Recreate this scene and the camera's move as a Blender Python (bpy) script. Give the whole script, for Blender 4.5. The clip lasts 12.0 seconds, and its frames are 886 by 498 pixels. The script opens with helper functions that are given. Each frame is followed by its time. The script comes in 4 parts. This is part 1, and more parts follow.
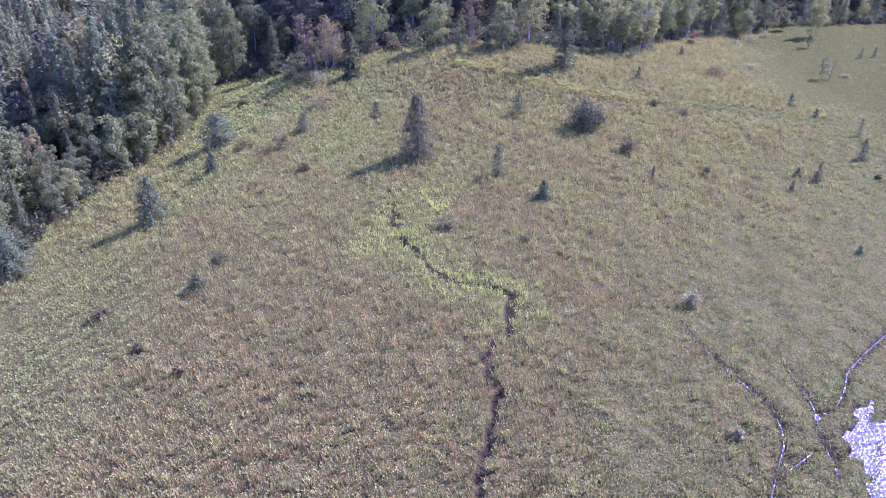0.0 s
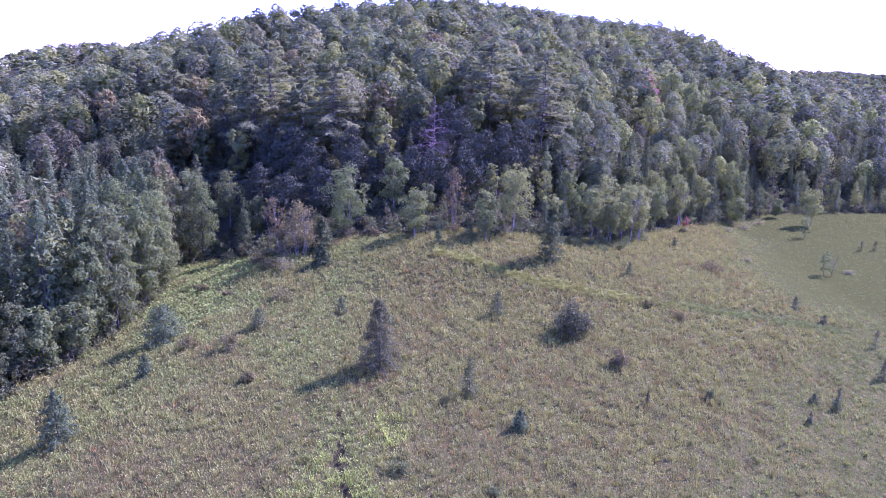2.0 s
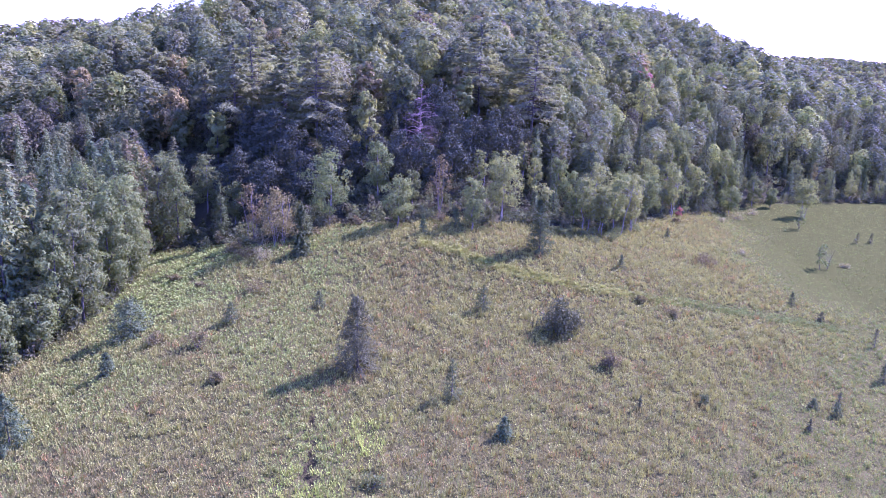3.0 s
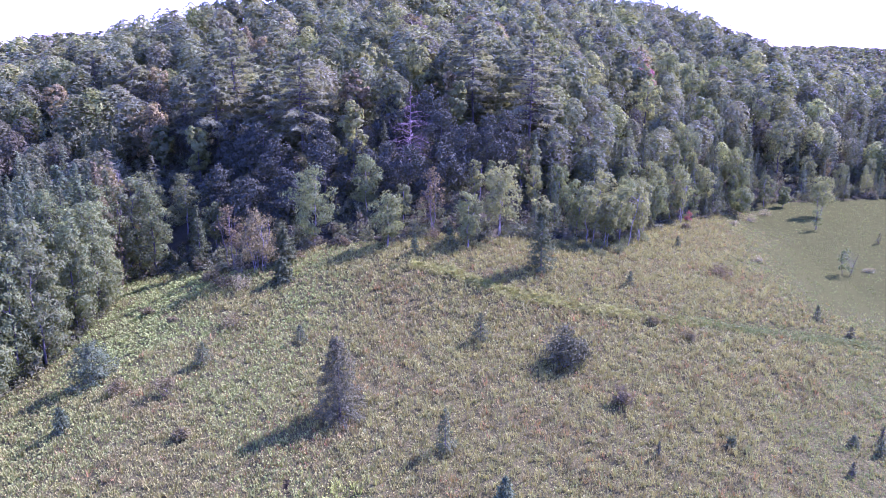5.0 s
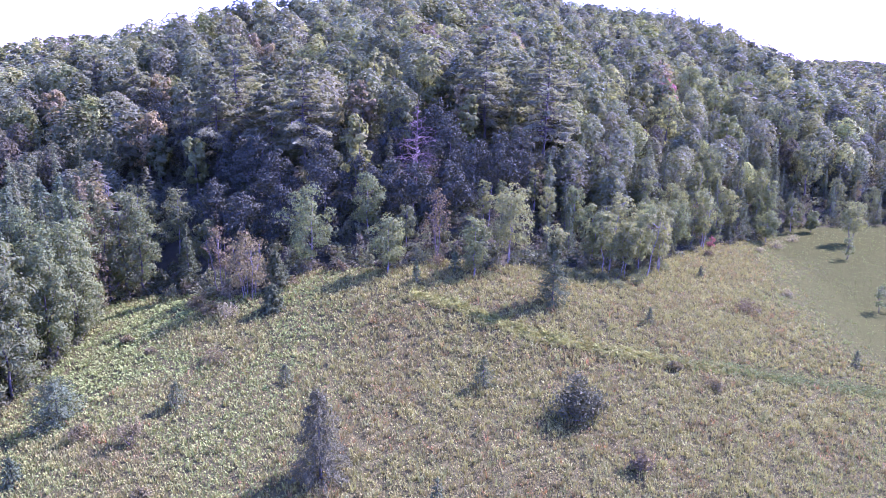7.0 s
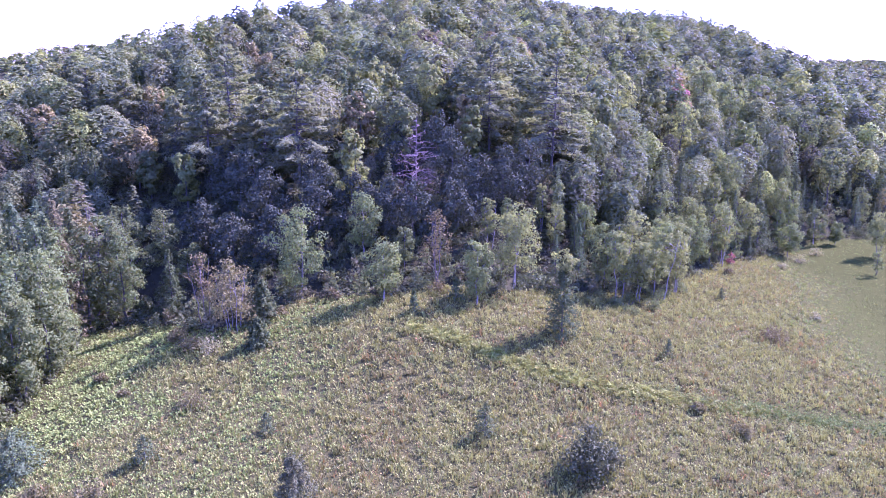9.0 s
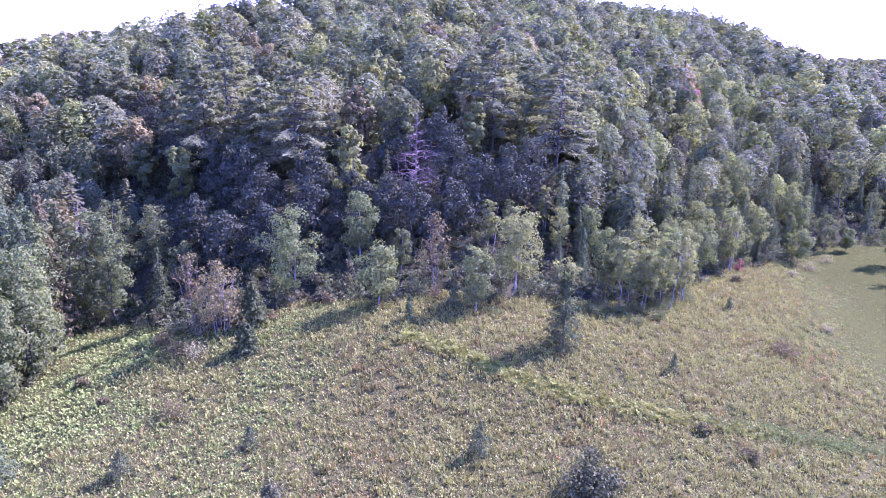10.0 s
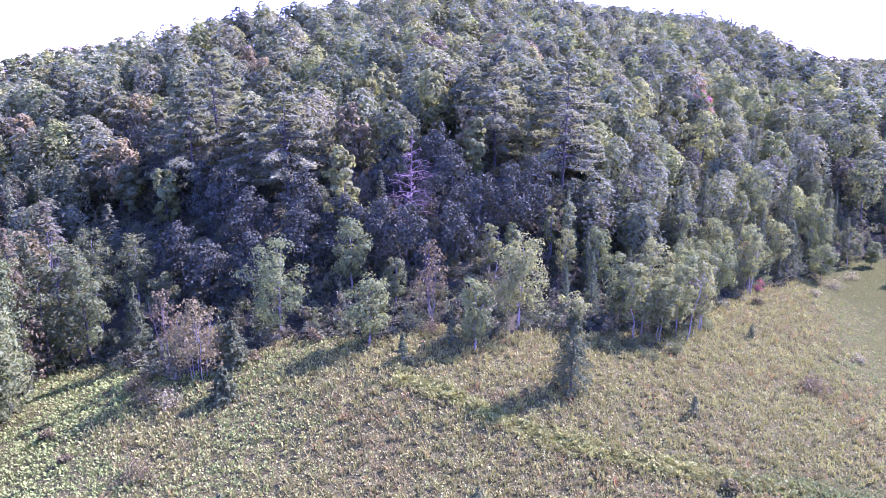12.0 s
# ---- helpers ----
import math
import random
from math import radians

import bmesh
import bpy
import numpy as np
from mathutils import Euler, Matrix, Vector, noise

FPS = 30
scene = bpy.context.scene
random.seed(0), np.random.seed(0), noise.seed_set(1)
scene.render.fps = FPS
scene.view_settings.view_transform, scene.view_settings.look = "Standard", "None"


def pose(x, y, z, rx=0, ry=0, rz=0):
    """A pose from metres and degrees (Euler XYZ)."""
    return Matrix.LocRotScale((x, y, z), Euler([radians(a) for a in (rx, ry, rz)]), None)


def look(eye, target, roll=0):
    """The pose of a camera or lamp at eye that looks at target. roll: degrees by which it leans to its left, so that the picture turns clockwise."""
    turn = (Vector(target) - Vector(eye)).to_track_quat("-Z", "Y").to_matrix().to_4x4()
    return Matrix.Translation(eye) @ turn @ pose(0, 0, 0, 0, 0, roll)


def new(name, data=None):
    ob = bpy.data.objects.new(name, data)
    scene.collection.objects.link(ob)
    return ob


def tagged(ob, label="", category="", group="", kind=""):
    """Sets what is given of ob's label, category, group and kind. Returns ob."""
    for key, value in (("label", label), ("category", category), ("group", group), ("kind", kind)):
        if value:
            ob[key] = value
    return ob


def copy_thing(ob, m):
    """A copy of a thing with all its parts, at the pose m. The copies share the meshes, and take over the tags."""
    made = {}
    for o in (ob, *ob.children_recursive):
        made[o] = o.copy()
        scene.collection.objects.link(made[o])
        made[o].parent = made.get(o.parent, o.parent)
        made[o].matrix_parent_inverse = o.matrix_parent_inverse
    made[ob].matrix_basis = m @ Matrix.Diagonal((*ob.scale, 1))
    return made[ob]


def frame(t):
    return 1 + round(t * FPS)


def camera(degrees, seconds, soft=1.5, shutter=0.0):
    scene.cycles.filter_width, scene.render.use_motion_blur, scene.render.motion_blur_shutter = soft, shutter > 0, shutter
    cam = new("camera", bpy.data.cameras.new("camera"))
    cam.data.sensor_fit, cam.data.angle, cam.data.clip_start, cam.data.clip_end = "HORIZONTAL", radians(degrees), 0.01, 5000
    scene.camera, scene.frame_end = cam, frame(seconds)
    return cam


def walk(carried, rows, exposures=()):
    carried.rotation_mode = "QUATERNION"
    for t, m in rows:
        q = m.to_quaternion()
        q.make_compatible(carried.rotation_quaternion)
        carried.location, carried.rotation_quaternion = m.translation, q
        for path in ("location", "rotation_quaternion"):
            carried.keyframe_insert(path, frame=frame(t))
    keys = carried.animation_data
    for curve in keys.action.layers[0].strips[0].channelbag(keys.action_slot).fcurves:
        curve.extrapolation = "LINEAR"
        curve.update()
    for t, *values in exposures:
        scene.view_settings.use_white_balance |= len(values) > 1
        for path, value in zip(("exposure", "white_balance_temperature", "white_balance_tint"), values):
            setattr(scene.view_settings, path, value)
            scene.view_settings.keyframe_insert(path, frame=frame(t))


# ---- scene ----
cam = camera(64.64, 12.0, soft=0.7)
# seconds, eye x y z, yaw, pitch, roll
ROWS = [
    (0.0, 0.00, -0.00, 26.78, 2.18, -26.95, -0.39),
    (0.5, 0.88, 4.10, 28.55, 3.22, -16.54, 0.97),
    (1.0, 1.95, 7.04, 29.49, 2.49, -13.70, 1.87),
    (1.5, 2.42, 9.10, 29.36, 2.62, -12.89, 0.83),
    (2.0, 2.81, 11.33, 29.00, 2.08, -14.36, 1.29),
    (2.5, 3.04, 13.50, 28.74, 1.61, -15.85, 2.74),
    (3.0, 3.35, 15.66, 29.05, 1.19, -15.76, 2.04),
    (5.0, 4.54, 23.37, 29.57, 1.56, -15.69, 0.09),
    (5.5, 4.68, 25.22, 29.79, 1.96, -15.40, 0.77),
    (6.0, 4.91, 27.04, 29.98, 2.03, -15.04, 1.24),
    (6.5, 5.20, 28.92, 30.15, 2.18, -15.53, 0.52),
    (7.0, 5.45, 30.66, 30.34, 2.72, -15.15, 1.04),
    (9.0, 6.29, 37.62, 31.20, 3.59, -14.86, 0.31),
    (9.5, 6.52, 39.35, 31.47, 3.71, -15.17, 1.06),
    (10.0, 6.71, 41.10, 31.74, 3.92, -15.51, 1.28),
    (10.5, 6.92, 42.79, 31.88, 4.36, -15.63, 1.03),
    (11.0, 7.19, 44.46, 31.92, 4.68, -15.29, 1.20),
    (11.5, 7.40, 46.22, 32.22, 4.86, -14.69, -0.04),
    (12.0, 7.66, 47.94, 32.63, 4.76, -15.00, 0.24),
]
walk(cam, [(t, pose(x, y, z, 90 + pitch, 0, yaw) @ pose(0, 0, 0, 0, 0, roll)) for t, x, y, z, yaw, pitch, roll in ROWS],
     exposures=[(t, e + 0.17, warmth, 115) for t, e, warmth in (
         (0.0, 2.0, 4440), (0.5, 2.10, 4310), (1.0, 2.22, 4300), (1.5, 1.89, 4345), (2.0, 1.84, 4395), (2.5, 2.06, 4400), (3.0, 2.12, 4400), (5.0, 2.12, 4395),
         (6.0, 2.12, 4395), (7.0, 2.26, 4410), (9.0, 2.28, 4430), (10.5, 2.38, 4435), (12.0, 2.43, 4445))])

# ---- world and sun ----
SUN_AZ, SUN_EL = 55.0, 42.0          # degrees from +y towards +x, and above the horizon
world = bpy.data.worlds.new("sky")
scene.world = world
world.use_nodes = True
wt = world.node_tree
sky = wt.nodes.new("ShaderNodeTexSky")
sky.sky_type, sky.sun_disc = "NISHITA", False
sky.sun_elevation, sky.sun_rotation = radians(SUN_EL), radians(SUN_AZ)
sky.air_density, sky.dust_density, sky.ozone_density = 1.2, 0.1, 4.5
wt.nodes["Background"].inputs["Strength"].default_value = 0.15
wt.links.new(sky.outputs[0], wt.nodes["Background"].inputs["Color"])
sun = new("sun", bpy.data.lights.new("sun", "SUN"))
sun.data.energy, sun.data.angle, sun.data.color = 5.0, radians(0.6), (1.0, 0.98, 0.54)
sun_way = Vector((math.sin(radians(SUN_AZ)) * math.cos(radians(SUN_EL)), math.cos(radians(SUN_AZ)) * math.cos(radians(SUN_EL)), math.sin(radians(SUN_EL))))
sun.matrix_world = look(sun_way * 300, (0, 0, 0))


# ---- materials ----
def node_mat(name):
    m = bpy.data.materials.new(name)
    m.use_nodes = True
    nt = m.node_tree
    bsdf = nt.nodes["Principled BSDF"]
    return m, nt, bsdf, nt.nodes["Material Output"]


def mixed(nt, mode, fac, a, b):
    n = nt.nodes.new("ShaderNodeMix")
    n.data_type, n.blend_type = "RGBA", mode
    for sock, v in ((n.inputs[0], fac), (n.inputs[6], a), (n.inputs[7], b)):
        if hasattr(v, "links"):
            nt.links.new(v, sock)
        elif isinstance(v, (int, float)):
            sock.default_value = v
        else:
            sock.default_value = (*v, 1)
    return n.outputs[2]


def ranged(nt, value, lo, hi):
    n = nt.nodes.new("ShaderNodeMapRange")
    n.inputs[3].default_value, n.inputs[4].default_value = lo, hi
    nt.links.new(value, n.inputs[0])
    return n.outputs[0]


def noisy(nt, scale, detail=3.0, lo=0.3, hi=0.7):
    geo = nt.nodes.new("ShaderNodeNewGeometry")
    n = nt.nodes.new("ShaderNodeTexNoise")
    n.inputs["Scale"].default_value, n.inputs["Detail"].default_value = scale, detail
    nt.links.new(geo.outputs["Position"], n.inputs["Vector"])
    r = nt.nodes.new("ShaderNodeMapRange")
    r.inputs[1].default_value, r.inputs[2].default_value = lo, hi
    nt.links.new(n.outputs["Fac"], r.inputs[0])
    return r.outputs[0]


def foliage(name, a, b, through_light=0.35, attribute=False, spread=(0.8, 1.2)):
    """Leaves: two tones mixed by plant and by leaf, some light passes through. attribute: the tone comes with the mesh."""
    m, nt, bsdf, out = node_mat(name)
    geo = nt.nodes.new("ShaderNodeNewGeometry")
    if attribute:
        at = nt.nodes.new("ShaderNodeAttribute")
        at.attribute_name = "tint"
        col = at.outputs["Color"]
    else:
        info = nt.nodes.new("ShaderNodeObjectInfo")
        col = mixed(nt, "MIX", info.outputs["Random"], a, b)
    col = mixed(nt, "MIX", ranged(nt, noisy(nt, 0.55), 0.0, 0.35), col, b)
    col = mixed(nt, "MULTIPLY", noisy(nt, 2.6, 4.0), col, (0.84, 0.85, 0.87))
    hsv = nt.nodes.new("ShaderNodeHueSaturation")
    nt.links.new(ranged(nt, geo.outputs["Random Per Island"], *spread), hsv.inputs["Value"])
    nt.links.new(ranged(nt, geo.outputs["Random Per Island"], 0.485, 0.515), hsv.inputs["Hue"])
    nt.links.new(col, hsv.inputs["Color"])
    nt.links.new(hsv.outputs[0], bsdf.inputs["Base Color"])
    bsdf.inputs["Roughness"].default_value = 0.6
    bsdf.inputs["Specular IOR Level"].default_value = 0.02
    tr = nt.nodes.new("ShaderNodeBsdfTranslucent")
    warm = mixed(nt, "MULTIPLY", 1.0, hsv.outputs[0], (1.33, 1.34, 0.58))
    nt.links.new(warm, tr.inputs["Color"])
    mx = nt.nodes.new("ShaderNodeMixShader")
    mx.inputs[0].default_value = through_light
    nt.links.new(bsdf.outputs[0], mx.inputs[1])
    nt.links.new(tr.outputs[0], mx.inputs[2])
    nt.links.new(mx.outputs[0], out.inputs["Surface"])
    return m


def bark(name, a, b, scale=3.0, rough=0.85):
    m, nt, bsdf, out = node_mat(name)
    col = mixed(nt, "MIX", noisy(nt, scale, 5.0), a, b)
    col = mixed(nt, "MULTIPLY", noisy(nt, scale * 7, 3.0), col, (0.6, 0.58, 0.56))
    nt.links.new(col, bsdf.inputs["Base Color"])
    bsdf.inputs["Roughness"].default_value = rough
    bump = nt.nodes.new("ShaderNodeBump")
    bump.inputs["Strength"].default_value = 0.5
    nt.links.new(noisy(nt, scale * 5, 4.0), bump.inputs["Height"])
    nt.links.new(bump.outputs[0], bsdf.inputs["Normal"])
    return m


BARK = bark("grey_brown_bark", (0.052, 0.046, 0.014), (0.085, 0.075, 0.024))
BIRCH = bark("pale_birch_bark", (0.25, 0.22, 0.10), (0.13, 0.115, 0.05), 2.0)
DEADWOOD = bark("bleached_dead_wood", (0.16, 0.105, 0.040), (0.19, 0.125, 0.046), 2.0)
TWIG = bark("brown_twigs", (0.09, 0.074, 0.026), (0.135, 0.11, 0.04), 3.0)

LEAF = {
    "broad": foliage("broadleaf_leaves", (0.095, 0.112, 0.025), (0.125, 0.138, 0.028), 0.42),
    "bright": foliage("sunny_aspen_leaves", (0.150, 0.168, 0.028), (0.180, 0.186, 0.032), 0.45),
    "grey": foliage("grey_green_leaves", (0.116, 0.140, 0.026), (0.150, 0.168, 0.029), 0.42),
    "mauve": foliage("thin_mauve_brown_leaves", (0.14, 0.12, 0.026), (0.16, 0.138, 0.028), 0.35),
    "red": foliage("red_maple_leaves", (0.27, 0.095, 0.048), (0.24, 0.105, 0.049), 0.3),
    "rust": foliage("rusty_orange_leaves", (0.175, 0.142, 0.034), (0.185, 0.155, 0.032), 0.3),
    "spruce": foliage("dark_spruce_needles", (0.070, 0.088, 0.019), (0.095, 0.11, 0.022), 0.25),
    "bluish": foliage("bluish_fir_needles", (0.080, 0.108, 0.026), (0.098, 0.122, 0.028), 0.28),
    # needle colour kept very dark to paint in the hillside's deep shade
    "shade_hemlock": foliage("shade_toned_hemlock_needles", (0.046, 0.052, 0.018), (0.058, 0.064, 0.021), 0.12),
    "pine": foliage("pine_needles", (0.150, 0.165, 0.048), (0.185, 0.192, 0.054), 0.4),
    "brownfir": foliage("browning_fir_needles", (0.150, 0.125, 0.026), (0.135, 0.115, 0.025), 0.2),
    "dusk": foliage("dark_shrub_leaves", (0.080, 0.084, 0.020), (0.098, 0.100, 0.024), 0.22),
    "purple": foliage("purple_brown_shrub_leaves", (0.13, 0.105, 0.023), (0.14, 0.112, 0.024), 0.2),
    "pale": foliage("pale_seed_heads", (0.27, 0.245, 0.054), (0.255, 0.23, 0.052), 0.2),
}
WOODS = foliage("mixed_woodland_leaves", (0.1, 0.1, 0.1), (0.14, 0.148, 0.040), 0.3, attribute=True, spread=(0.75, 1.25))
MEADOW = foliage("meadow_plants", (0.1, 0.1, 0.1), (0.205, 0.19, 0.03), 0.3, attribute=True, spread=(0.88, 1.12))


def ground_mat():
    m, nt, bsdf, out = node_mat("meadow_soil_and_moss")
    at = nt.nodes.new("ShaderNodeAttribute")
    at.attribute_name = "cover"
    sep = nt.nodes.new("ShaderNodeSeparateColor")
    nt.links.new(at.outputs["Color"], sep.inputs[0])
    grass = mixed(nt, "MIX", noisy(nt, 0.35, 5.0), (0.072, 0.069, 0.011), (0.086, 0.079, 0.013))
    grass = mixed(nt, "MIX", noisy(nt, 3.5, 4.0), grass, (0.060, 0.055, 0.010))
    wet = mixed(nt, "MIX", noisy(nt, 0.6, 5.0), (0.047, 0.052, 0.006), (0.056, 0.058, 0.007))
    col = mixed(nt, "MIX", sep.outputs[1], grass, wet)
    floor = mixed(nt, "MIX", noisy(nt, 0.8, 5.0), (0.034, 0.033, 0.010), (0.048, 0.046, 0.013))
    col = mixed(nt, "MIX", sep.outputs[0], col, floor)
    col = mixed(nt, "MIX", sep.outputs[2], col, (0.02, 0.016, 0.006))
    nt.links.new(col, bsdf.inputs["Base Color"])
    bsdf.inputs["Roughness"].default_value = 0.95
    bsdf.inputs["Specular IOR Level"].default_value = 0.0
    bump = nt.nodes.new("ShaderNodeBump")
    bump.inputs["Strength"].default_value, bump.inputs["Distance"].default_value = 0.8, 0.15
    nt.links.new(noisy(nt, 5.0, 5.0), bump.inputs["Height"])
    nt.links.new(bump.outputs[0], bsdf.inputs["Normal"])
    return m


def water_mat():
    m, nt, bsdf, out = node_mat("still_bog_water")
    nt.links.new(mixed(nt, "MIX", noisy(nt, 1.2), (0.03, 0.028, 0.012), (0.05, 0.045, 0.02)), bsdf.inputs["Base Color"])
    bsdf.inputs["Roughness"].default_value, bsdf.inputs["IOR"].default_value = 0.3, 1.33
    bump = nt.nodes.new("ShaderNodeBump")
    bump.inputs["Strength"].default_value, bump.inputs["Distance"].default_value = 0.6, 0.06
    nt.links.new(noisy(nt, 4.0, 3.0), bump.inputs["Height"])
    nt.links.new(bump.outputs[0], bsdf.inputs["Normal"])
    return m


GROUND, WATER = ground_mat(), water_mat()
RNG = np.random.default_rng(7)


# ---- mesh helpers ----
def mesh_of(name, verts, quads, mat, tint=None, layer="tint", smooth=False):
    verts = np.asarray(verts, dtype=np.float32).reshape(-1, 3)
    quads = np.asarray(quads, dtype=np.int32)
    sides = quads.shape[-1]
    me = bpy.data.meshes.new(name)
    me.vertices.add(len(verts))
    me.vertices.foreach_set("co", verts.ravel())
    me.loops.add(quads.size)
    me.loops.foreach_set("vertex_index", quads.ravel())
    me.polygons.add(len(quads))
    me.polygons.foreach_set("loop_start", np.arange(0, quads.size, sides, dtype=np.int32))
    if tint is not None:
        a = me.color_attributes.new(layer, "FLOAT_COLOR", "POINT")
        a.data.foreach_set("color", np.c_[tint, np.ones(len(tint))].astype(np.float32).ravel())
    me.update(calc_edges=True)
    if smooth:
        me.polygons.foreach_set("use_smooth", np.ones(len(quads), dtype=bool))
    me.materials.append(mat)
    return me


def part(name, me, parent, label=""):
    ob = new(name, me)
    ob.parent = parent
    return tagged(ob, label)


def unit(v):
    return v / np.maximum(np.linalg.norm(v, axis=-1, keepdims=True), 1e-9)


def cards(rng, centre, normal, length, width, along=None):
    """Small diamond leaves or sprays at the centres, facing the normals."""
    n = len(centre)
    normal = unit(normal)
    if along is None:
        along = rng.normal(size=(n, 3))
    u = unit(along - normal * np.sum(along * normal, axis=1, keepdims=True))
    v = np.cross(normal, u)
    length, width = np.broadcast_to(length, n)[:, None] * 0.5, np.broadcast_to(width, n)[:, None] * 0.5
    fold = normal * length * 0.35
    vs = np.stack([centre - u * length - fold, centre + v * width, centre + u * length - fold, centre - v * width], axis=1)
    return vs.reshape(-1, 3), np.arange(4 * n).reshape(n, 4)


def thinned(leaf):
    """The same leaves as single triangles, for trees far off."""
    v = leaf[0].reshape(-1, 4, 3)
    mid = v[:, 0] * 0.15 + v[:, 2] * 0.85
    v = np.stack([v[:, 0], v[:, 1] * 1.3 - mid * 0.3, v[:, 2] * 1.2 - v[:, 0] * 0.2 + (v[:, 3] - v[:, 1]) * 0.45], axis=1)
    return v.reshape(-1, 3), np.arange(3 * len(v)).reshape(-1, 3)


def tube(points, radii, sides=6):
    points, radii = np.asarray(points, float), np.asarray(radii, float)
    way = unit(np.gradient(points, axis=0))
    a = unit(np.cross(way, np.array([0.31, 0.95, 0.05])))
    b = np.cross(way, a)
    ang = np.arange(sides) * 2 * math.pi / sides
    ring = points[:, None] + radii[:, None, None] * (np.cos(ang)[None, :, None] * a[:, None] + np.sin(ang)[None, :, None] * b[:, None])
    k, s = len(points), np.arange(sides)
    q = [np.stack([i * sides + s, i * sides + (s + 1) % sides, (i + 1) * sides + (s + 1) % sides, (i + 1) * sides + s], axis=1) for i in range(k - 1)]
    return ring.reshape(-1, 3), np.concatenate(q)


def joined(pieces):
    vs, qs, off = [], [], 0
    for v, q in pieces:
        vs.append(v)
        qs.append(q + off)
        off += len(v)
    return np.concatenate(vs), np.concatenate(qs)


def limb(rng, start, end, r0, r1, sag=0.0, sides=5, n=4, wob=0.03):
    t = np.linspace(0, 1, n)[:, None]
    p = np.asarray(start) * (1 - t) + np.asarray(end) * t
    p[:, 2] += sag * np.sin(t[:, 0] * math.pi)
    p[1:-1] += rng.normal(scale=wob * np.linalg.norm(np.subtract(end, start)), size=(n - 2, 3))
    return tube(p, r0 + (r1 - r0) * t[:, 0], sides)


# ---- plants: each gives (wood, leaves), standing on the origin ----
def broadleaf(rng, h, w, n=1500, size=0.34, base=0.25, clumps=26, stems=1, limbs=9, ruffle=0.4, dome=False, form=0.5):
    cz, rz, rw = h * (base + 1) / 2, h * (1 - base) / 2, w / 2
    u = (np.arange(clumps) + rng.random(clumps)) / clumps
    swell = np.interp(u, [0, 0.12, 0.38, 0.7, 1], [0.45, 0.75, 1.0, 0.95, 0.5] if dome else [0.5, 0.85, 1.0, 0.74, 0.16])
    a, out = rng.uniform(0, 6.283, clumps), swell * rw * 0.86 * rng.random(clumps) ** 0.45
    cc = np.stack([out * np.cos(a), out * np.sin(a), h * (base + (0.97 - base) * u)], axis=1)
    cc += rng.normal(scale=0.03 * w, size=cc.shape)
    rc = w * rng.uniform(0.10, 0.20, clumps) * (0.55 + 0.45 * swell)
    pick = rng.choice(clumps, n, p=rc ** 2 / np.sum(rc ** 2))
    e = unit(rng.normal(size=(n, 3)) + np.array([0, 0, 0.25]))
    p = cc[pick] + e * (rc[pick] * rng.uniform(0.55, 1.12, n))[:, None] * np.array([1, 1, 0.8])
    p[:, 2] = np.maximum(p[:, 2], 0.1)
    leaf = cards(rng, p, e + form * unit((p - np.array([0, 0, cz - 0.3 * rz])) / np.array([rw, rw, rz])) + rng.normal(scale=ruffle, size=(n, 3)), size * rng.uniform(0.6, 1.4, n), size * rng.uniform(0.5, 0.95, n))
    wood, r = [], 0.011 * h + 0.02
    for s in range(stems):
        foot = np.array([0.0, 0, 0]) if stems == 1 else np.append(rng.normal(scale=0.10 * w, size=2), 0)
        top = np.append(foot[:2] * 2.4 + rng.normal(scale=0.06 * w, size=2), h * 0.88)
        wood.append(limb(rng, foot - np.array([0, 0, 0.15]), top, r / math.sqrt(stems), 0.02, sides=7, n=7, wob=0.014))
        for k in rng.choice(clumps, min(limbs, clumps), replace=False):
            f = np.clip((cc[k, 2] - 0.25 * w) / (h * 0.88), 0.15, 0.85)
            wood.append(limb(rng, foot + (top - foot) * f, cc[k], r * 0.22 / math.sqrt(stems), 0.012, sag=-0.1))
    return joined(wood), leaf


def crown_swell(u):
    return np.interp(u, [0, 0.12, 0.38, 0.7, 0.88, 1], [0.35, 0.75, 1.0, 0.92, 0.62, 0.1])


